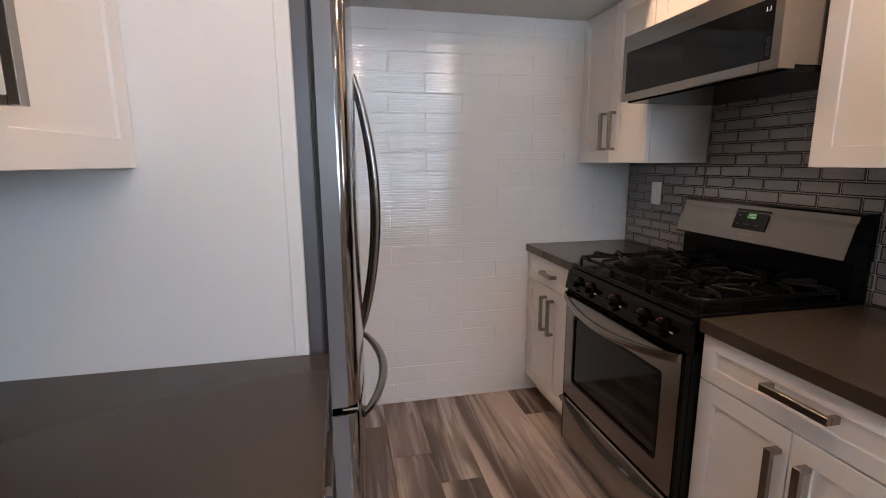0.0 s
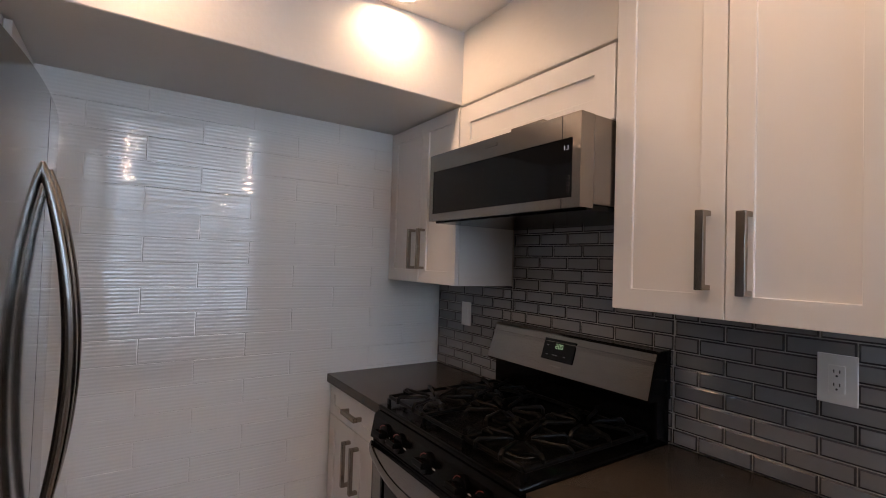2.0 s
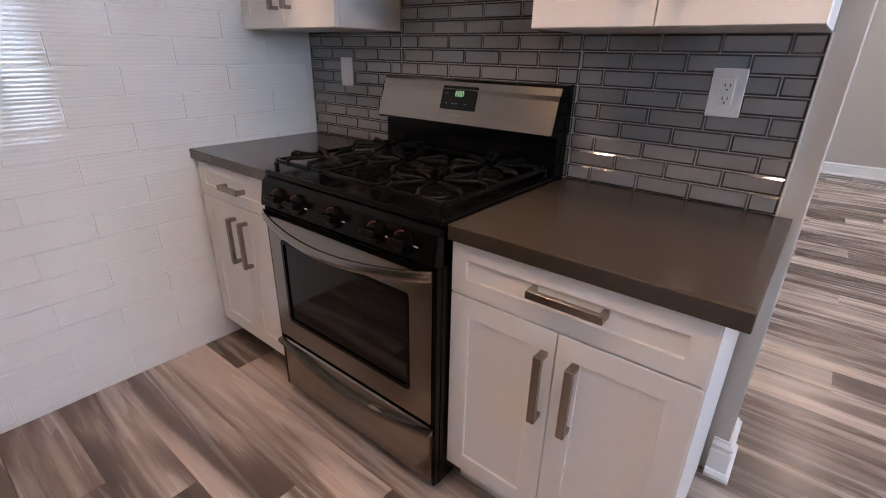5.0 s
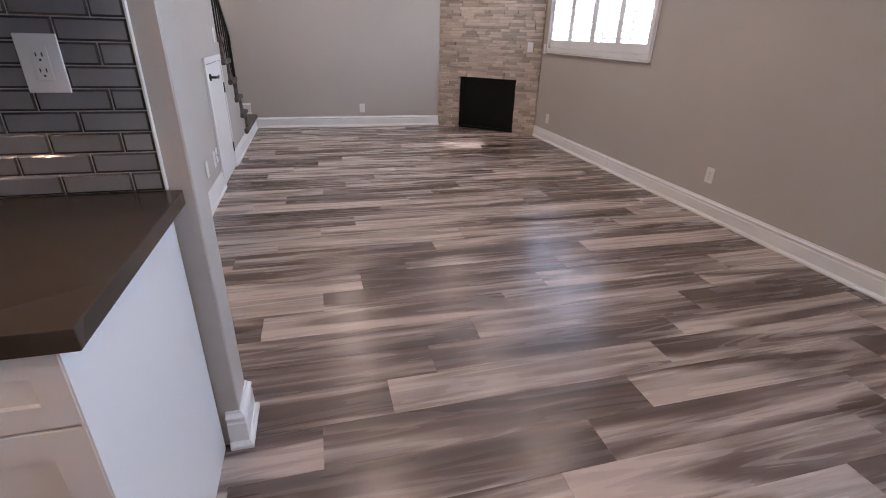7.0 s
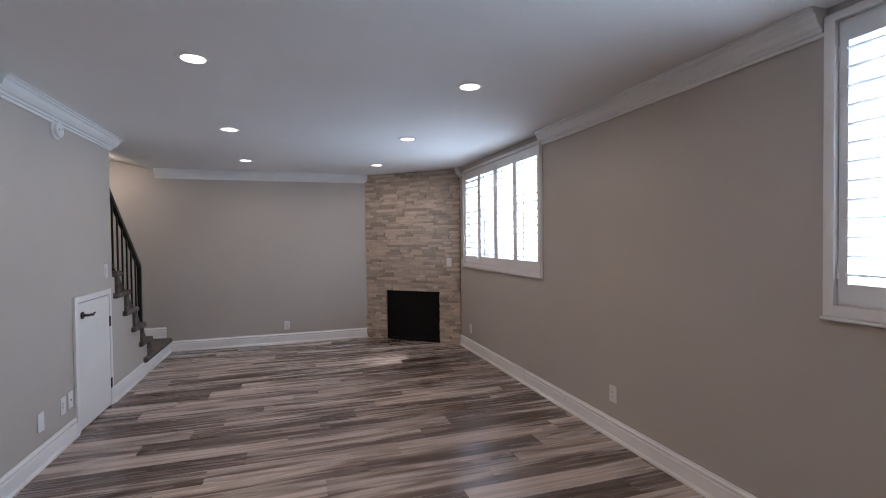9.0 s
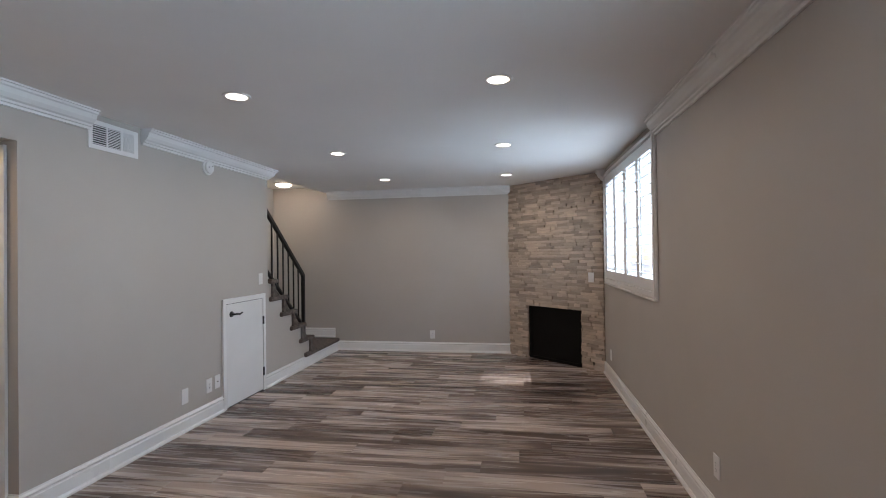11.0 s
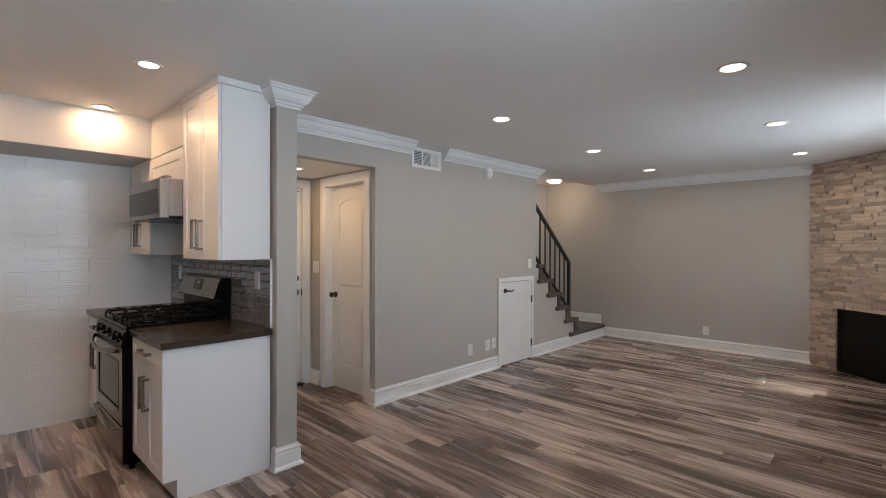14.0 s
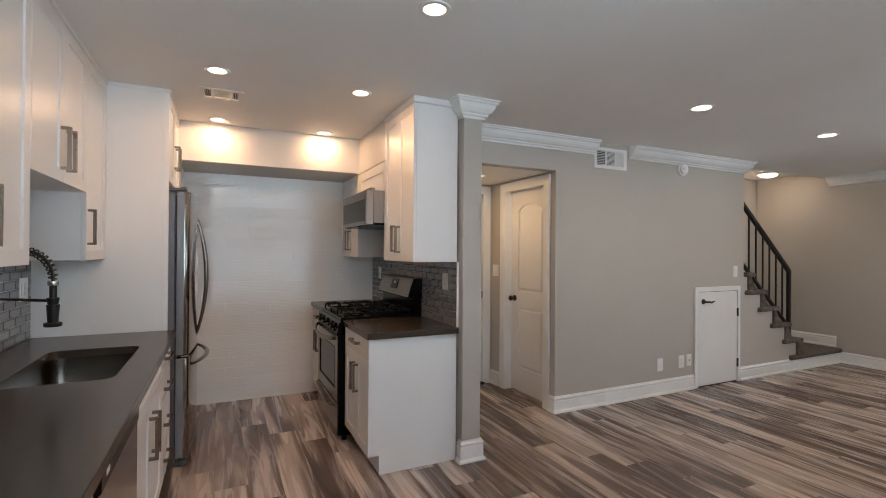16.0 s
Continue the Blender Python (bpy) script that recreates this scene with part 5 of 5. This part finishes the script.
    ds = part("display", box(-0.075, 0.075, 0.048, 0.128, 0.0005, 0.004, 0.001), BLACKGLASS, c, "black control display", m=M)
    bm = bmesh.new()

    def digit(u, v, segs, s=0.008):
        h = s * 1.0
        lines = {"a": (0, 2 * h, 1, 0), "g": (0, h, 1, 0), "d": (0, 0, 1, 0), "f": (0, h, 0, 1), "b": (s, h, 0, 1), "e": (0, 0, 0, 1), "c": (s, 0, 0, 1)}
        for k in segs:
            a, b, hor, _ = lines[k]
            if hor:
                box(u + a + 0.0008, u + a + s - 0.0008, v + b - 0.001, v + b + 0.001, 0.0042, 0.0046, bm=bm)
            else:
                box(u + a - 0.001, u + a + 0.001, v + b + 0.0008, v + b + h - 0.0008, 0.0042, 0.0046, bm=bm)

    digit(-0.014, 0.094, "abged")
    digit(-0.0015, 0.094, "abcdef")
    digit(0.011, 0.094, "abcdef")
    part("digits", bm, GREEN_DIGIT, c, "green lit digits 200", m=M)
    bm = bmesh.new()
    for u in (-0.055, -0.025, -0.010, 0.030):
        box(u, u + 0.010, 0.066, 0.069, 0.0042, 0.0046, bm=bm)
    box(-0.058, -0.048, 0.100, 0.103, 0.0042, 0.0046, bm=bm)
    part("legends", bm, FRIDGE_SIDE, c, m=M)
    part("badge", box(-0.030, 0.030, 0.024, 0.031, 0.0004, 0.0012), NICKEL, c, m=M)


gas_range()


# ---- microwave ----
def microwave():
    y0, y1, z0, z1 = 1.588, 2.332, 1.612, 1.870
    m = thing("microwave", (1.56, (y0 + y1) / 2, z0), "low-profile stainless over-the-range microwave with a black glass door", "microwave")
    part("body", box(1.385, 1.785, y0, y1, z0 + 0.012, z1, 0.002), MICROSTEEL, m, "brushed steel case")
    part("underside", box(1.36, 1.785, y0 + 0.003, y1 - 0.003, z0 - 0.006, z0 + 0.011, 0.002), BLACK, m, "black vented underside")
    part("face", plate(rect(y0, y1, z0, z1), [rect(y0 + 0.028, y1 - 0.025, z0 + 0.028, z0 + 0.192)], lambda u, v: (1.330, u, v), (0.054, 0, 0)), MICROSTEEL, m, "brushed steel front")
    part("glass", box(1.3315, 1.375, y0 + 0.029, y1 - 0.026, z0 + 0.029, z0 + 0.191), BLACKGLASS, m, "black glass door")
    part("door_line", box(1.3292, 1.3302, y0 + 0.064, y0 + 0.066, z0 + 0.193, z1), SLOT, m)
    part("door_line", box(1.3292, 1.3302, y0 + 0.064, y0 + 0.066, z0, z0 + 0.027), SLOT, m)
    bm = bmesh.new()
    for i in range(3):
        v = z0 + 0.042 + i * 0.018
        for a, b, c, d in ((0, 0.010, 0, 0.0008), (0, 0.010, 0.009, 0.0098), (0, 0.0008, 0, 0.0098), (0.0092, 0.010, 0, 0.0098)):
            box(1.3306, 1.3312, y0 + 0.036 + a, y0 + 0.036 + b, v + c, v + d, bm=bm)
    part("buttons", bm, NICKEL, m, "printed button outlines")
    bm = box(1.3306, 1.3312, y0 + 0.056, y0 + 0.058, z0 + 0.160, z0 + 0.172)
    box(1.3306, 1.3312, y0 + 0.047, y0 + 0.051, z0 + 0.160, z0 + 0.1612, bm=bm)
    box(1.3306, 1.3312, y0 + 0.044, y0 + 0.0455, z0 + 0.160, z0 + 0.172, bm=bm)
    part("clock", bm, BLUE_DIGIT, m, "pale blue clock")
    part("badge", box(1.3288, 1.3297, (y0 + y1) / 2 - 0.03, (y0 + y1) / 2 + 0.03, z1 - 0.030, z1 - 0.020), STEEL_H, m)


microwave()


# ---- outside ----
structure("ground", plate(rect(-60, 70, -80, -2.47), [], lambda u, v: (u, v, -0.3), (0, 0, -0.3)), CONCRETE, "pale concrete yard outside the windows", "ground")
BY, FAR_WINDOWS = -36.0, [(a, z) for a in (-13.5, -9, -4.5, 0, 4.5, 9, 13.5, 18) for z in (0.6, 3.2, 5.8, 8.4)]
out_b = thing("apartment_building", (3.0, BY, -0.3), "pale stucco apartment building of four storeys across the yard", "building", kind="structure")
part("wall", plate(rect(-16, 22, -0.3, 11.5), [rect(a, a + 0.95, z, z + 0.6) for a, z in FAR_WINDOWS], lambda u, v: (u, BY, v), (0, -0.3, 0)), STUCCO, out_b)
part("roof", box(-16.3, 22.3, BY - 9, BY + 0.3, 11.5, 11.8), CONCRETE, out_b)
part("end_wall", box(-16, -15.7, BY - 8.8, BY - 0.3, -0.3, 11.5), STUCCO, out_b)
part("back_wall", box(-16, 22, BY - 9, BY - 8.8, -0.3, 11.5), STUCCO, out_b)
for a, z in FAR_WINDOWS:
    wdw = part("window", plate(rect(a, a + 0.95, z, z + 0.6), [rect(a + 0.05, a + 0.45, z + 0.05, z + 0.55), rect(a + 0.50, a + 0.90, z + 0.05, z + 0.55)], lambda u, v: (u, BY - 0.05, v), (0, -0.06, 0)), TRIM, out_b)
    part("pane", box(a + 0.04, a + 0.91, BY - 0.12, BY - 0.10, z + 0.04, z + 0.56), WINDOWDARK, wdw)


# ---- pieces: tiles, stones, planks ----
def piece(name, me, parent, at, turn=None):
    ob = new(name, me)
    ob.parent = parent
    ob.matrix_basis = Matrix.Translation(Vector(at) - ORIGIN.get(parent, Vector())) @ (turn or Matrix())
    return ob


MESHES = {}


def slab_mesh(name, w, d, h, bevel, mat, rim=None):
    """A block w wide (x), d deep (y, front at -d), h high (z), with its front edges eased; shared by alike pieces."""
    key = (name, round(w, 3), round(d, 4), round(h, 4))
    e = bevel * 0.52 if rim else bevel
    if key not in MESHES:
        me = bpy.data.meshes.new(name)
        b = bevel
        v = [(0, 0, 0), (w, 0, 0), (w, 0, h), (0, 0, h), (0, -d + e, 0), (w, -d + e, 0), (w, -d + e, h), (0, -d + e, h), (b, -d, b), (w - b, -d, b), (w - b, -d, h - b), (b, -d, h - b)]
        f = [(0, 1, 5, 4), (1, 2, 6, 5), (2, 3, 7, 6), (3, 0, 4, 7), (4, 5, 9, 8), (5, 6, 10, 9), (6, 7, 11, 10), (7, 4, 8, 11), (8, 9, 10, 11)]
        me.from_pydata(v, [], f)
        me.materials.append(mat)
        if rim:
            me.materials.append(rim)
            for q in range(4, 8):
                me.polygons[q].material_index = 1
        MESHES[key] = me
    return MESHES[key]


rng = random.Random(4)

# long white tiles on the kitchen end wall
tw = thing("tile_field", (0.9, TILEWALL, 0), "kitchen end wall of long glossy rippled white tiles", "tiled wall", kind="structure")
part("grout", box(WEST + 0.66, 1.794, TILEWALL - 0.0005, TILEWALL + 0.0115, 0.0, 2.1075), GROUT_WHITE, tw, "white grout")
row, z = 0, 0.030 - 0.099
while z < 2.10:
    joint = (0.784 if row % 2 == 1 else 0.589) - 0.39 * 4
    za, zb = max(z, 0.001), min(z + 0.099, 2.107)
    while joint < 1.79 and zb - za > 0.01:
        a, b = max(joint, 0.032), min(joint + 0.39, 1.793)
        if b - a > 0.01:
            w, h = b - a - 0.0016, zb - za - 0.0016
            turn = Matrix.Rotation(radians(rng.uniform(-0.25, 0.25)), 4, "X") @ Matrix.Rotation(radians(rng.uniform(-0.27, 0.27)), 4, "Z")
            piece("tile", slab_mesh("tile", round(w, 3), 0.0080, round(h, 4), 0.0012, WAVY), tw, (a + 0.0011, TILEWALL + 0.0055, za + 0.0011), turn)
        joint += 0.39
    z += 0.099
    row += 1


def backsplash(name, x, side, ya, yb, blocks, label, phase):
    """Grey glass tiles on a wall along y; blocks: (y0, y1, top)."""
    s = thing(name, (x, (ya + yb) / 2, 0.905), label, "backsplash", kind="structure")
    for y0, y1, top in blocks:
        part("grout", box(x - side * 0.003, x + side * 0.0040, y0, y1, 0.9055, top), GROUT_LIGHT, s, "pale grout")
        k = 0
        while 0.905 + 0.0485 * k < top - 0.006:
            z0, z1 = 0.905 + 0.0485 * k, min(0.905 + 0.0485 * (k + 1), top)
            j = phase + (0.074 if k % 2 else 0.0) - 0.148 * 24
            while j < y1:
                a, b = max(j, y0), min(j + 0.148, y1)
                if b - a > 0.008:
                    w, h = b - a - 0.0028, z1 - z0 - 0.0028
                    me = slab_mesh("glass_tile", round(w, 3), 0.007, round(h, 4), 0.0045, GLASS_TILE, GLASS_RIM)
                    # the block's front (-y) is turned to face out of the wall
                    turn = Matrix.Rotation(radians(-90 if side < 0 else 90), 4, "Z") @ Matrix.Rotation(radians(rng.uniform(-0.2, 0.2)), 4, "X")
                    yy = b - 0.0014 if side < 0 else a + 0.0014
                    piece("tile", me, s, (x, yy, z0 + 0.0014), turn)
                j += 0.148
            k += 1


backsplash("backsplash", 1.799 - 0.0055, -1, 0.99, 2.93, [(0.992, 1.583, 1.340), (1.583, 2.335, 1.611), (2.335, TILEWALL - 0.001, 1.354)], "grey beveled glass tile backsplash behind the range", 1.356)
backsplash("backsplash", WEST + 0.0055, 1, -1.05, 1.577, [(-1.05, 1.5775, 1.351)], "grey beveled glass tile backsplash behind the sink", 0.02)
et = thing("tile_edge_trim", (1.79, 0.99, 0.905), "slim white metal tile edge trim", "trim")
part("strip", box(1.7845, 1.7995, 0.9875, 0.9915, 0.9055, 1.340), TRIM, et)

# stacked stone on the fireplace
STONES = []
z = 0.0
while z < CEIL - 0.01:
    h = rng.choice((0.032, 0.036, 0.040, 0.040))
    zt = min(z + h, CEIL - 0.001)
    u = -rng.uniform(0, 0.15)
    while u < FLEN:
        w = rng.uniform(0.07, 0.25)
        a, b = max(u, 0.0), min(u + w, FLEN)
        spans = [(a, b)]
        if z < OPEN[2] - 0.012:
            spans = [(a, min(b, OPEN[0])), (max(a, OPEN[1]), b)]
        for p, q in spans:
            if q - p > 0.012:
                STONES.append((p, q, z, zt, rng.uniform(0.004, 0.030)))
        u += w
    z = zt
STONES.sort(key=lambda s: abs(s[2] - 1.1))
rest = bmesh.new()
TURN_F = FM.to_3x3().to_4x4()
for i, (a, b, z0, z1, d) in enumerate(STONES):
    w, h = round((b - a - 0.002) / 0.02) * 0.02 if b - a > 0.06 else b - a - 0.002, z1 - z0 - 0.0015
    w = max(0.01, min(w, b - a + 0.004))
    if i < 300:
        dd = round(d / 0.004) * 0.004 + 0.012
        me = slab_mesh("stone", w, dd, h, 0.0016, STONE)
        at = FM @ Vector((a, -0.011, z0))
        piece("stone", me, fire, at, TURN_F @ Matrix.Diagonal((1, -1, 1, 1)))
    else:
        box(a, a + w, -0.011, d, z0, z0 + h, bm=rest)
part("stone_courses", rest, STONE_JOINED, fire, "further stacked stone courses", m=FM, kind="stuff")

# vinyl planks, laid along y in staggered rows
fl = thing("plank_floor", (3.4, 0.3, 0), "grey-brown streaked vinyl plank floor laid lengthwise in staggered rows", "floor", kind="structure")
PW, PL = 0.187, 1.22


def plank_mesh(w, length):
    key = ("plank", round(w, 3), round(length, 2))
    if key not in MESHES:
        me = bpy.data.meshes.new("plank")
        b, w2, l2 = 0.0012, w, length
        v = [(0, 0, -0.006), (w2, 0, -0.006), (w2, l2, -0.006), (0, l2, -0.006), (0, 0, -b), (w2, 0, -b), (w2, l2, -b), (0, l2, -b), (b, b, 0), (w2 - b, b, 0), (w2 - b, l2 - b, 0), (b, l2 - b, 0)]
        f = [(0, 3, 2, 1), (0, 1, 5, 4), (1, 2, 6, 5), (2, 3, 7, 6), (3, 0, 4, 7), (4, 5, 9, 8), (5, 6, 10, 9), (6, 7, 11, 10), (7, 4, 8, 11), (8, 9, 10, 11)]
        me.from_pydata(v, [], f)
        me.materials.append(PLANK)
        MESHES[key] = me
    return MESHES[key]


row = -15
while True:
    xa, xb = 2.004 + PW * row, 2.004 + PW * (row + 1)
    if xa > EAST - 0.01:
        break
    x0, x1 = max(xa, WEST), min(xb, EAST)
    if x1 - x0 > 0.01:
        top = TILEWALL if x0 < 1.75 else (2.60 if x0 < 3.0 else NORTH)
        y = 0.20 - 0.248 * row + rng.uniform(-0.03, 0.03)
        y -= PL * math.ceil((y - SOUTH) / PL)
        while y < top:
            a, b = max(y, SOUTH), min(y + PL, top)
            if b - a > 0.04:
                piece("plank", plank_mesh(round(x1 - x0, 3), round(b - a, 2)), fl, (x0, a, FLOOR))
            y += PL
    row += 1
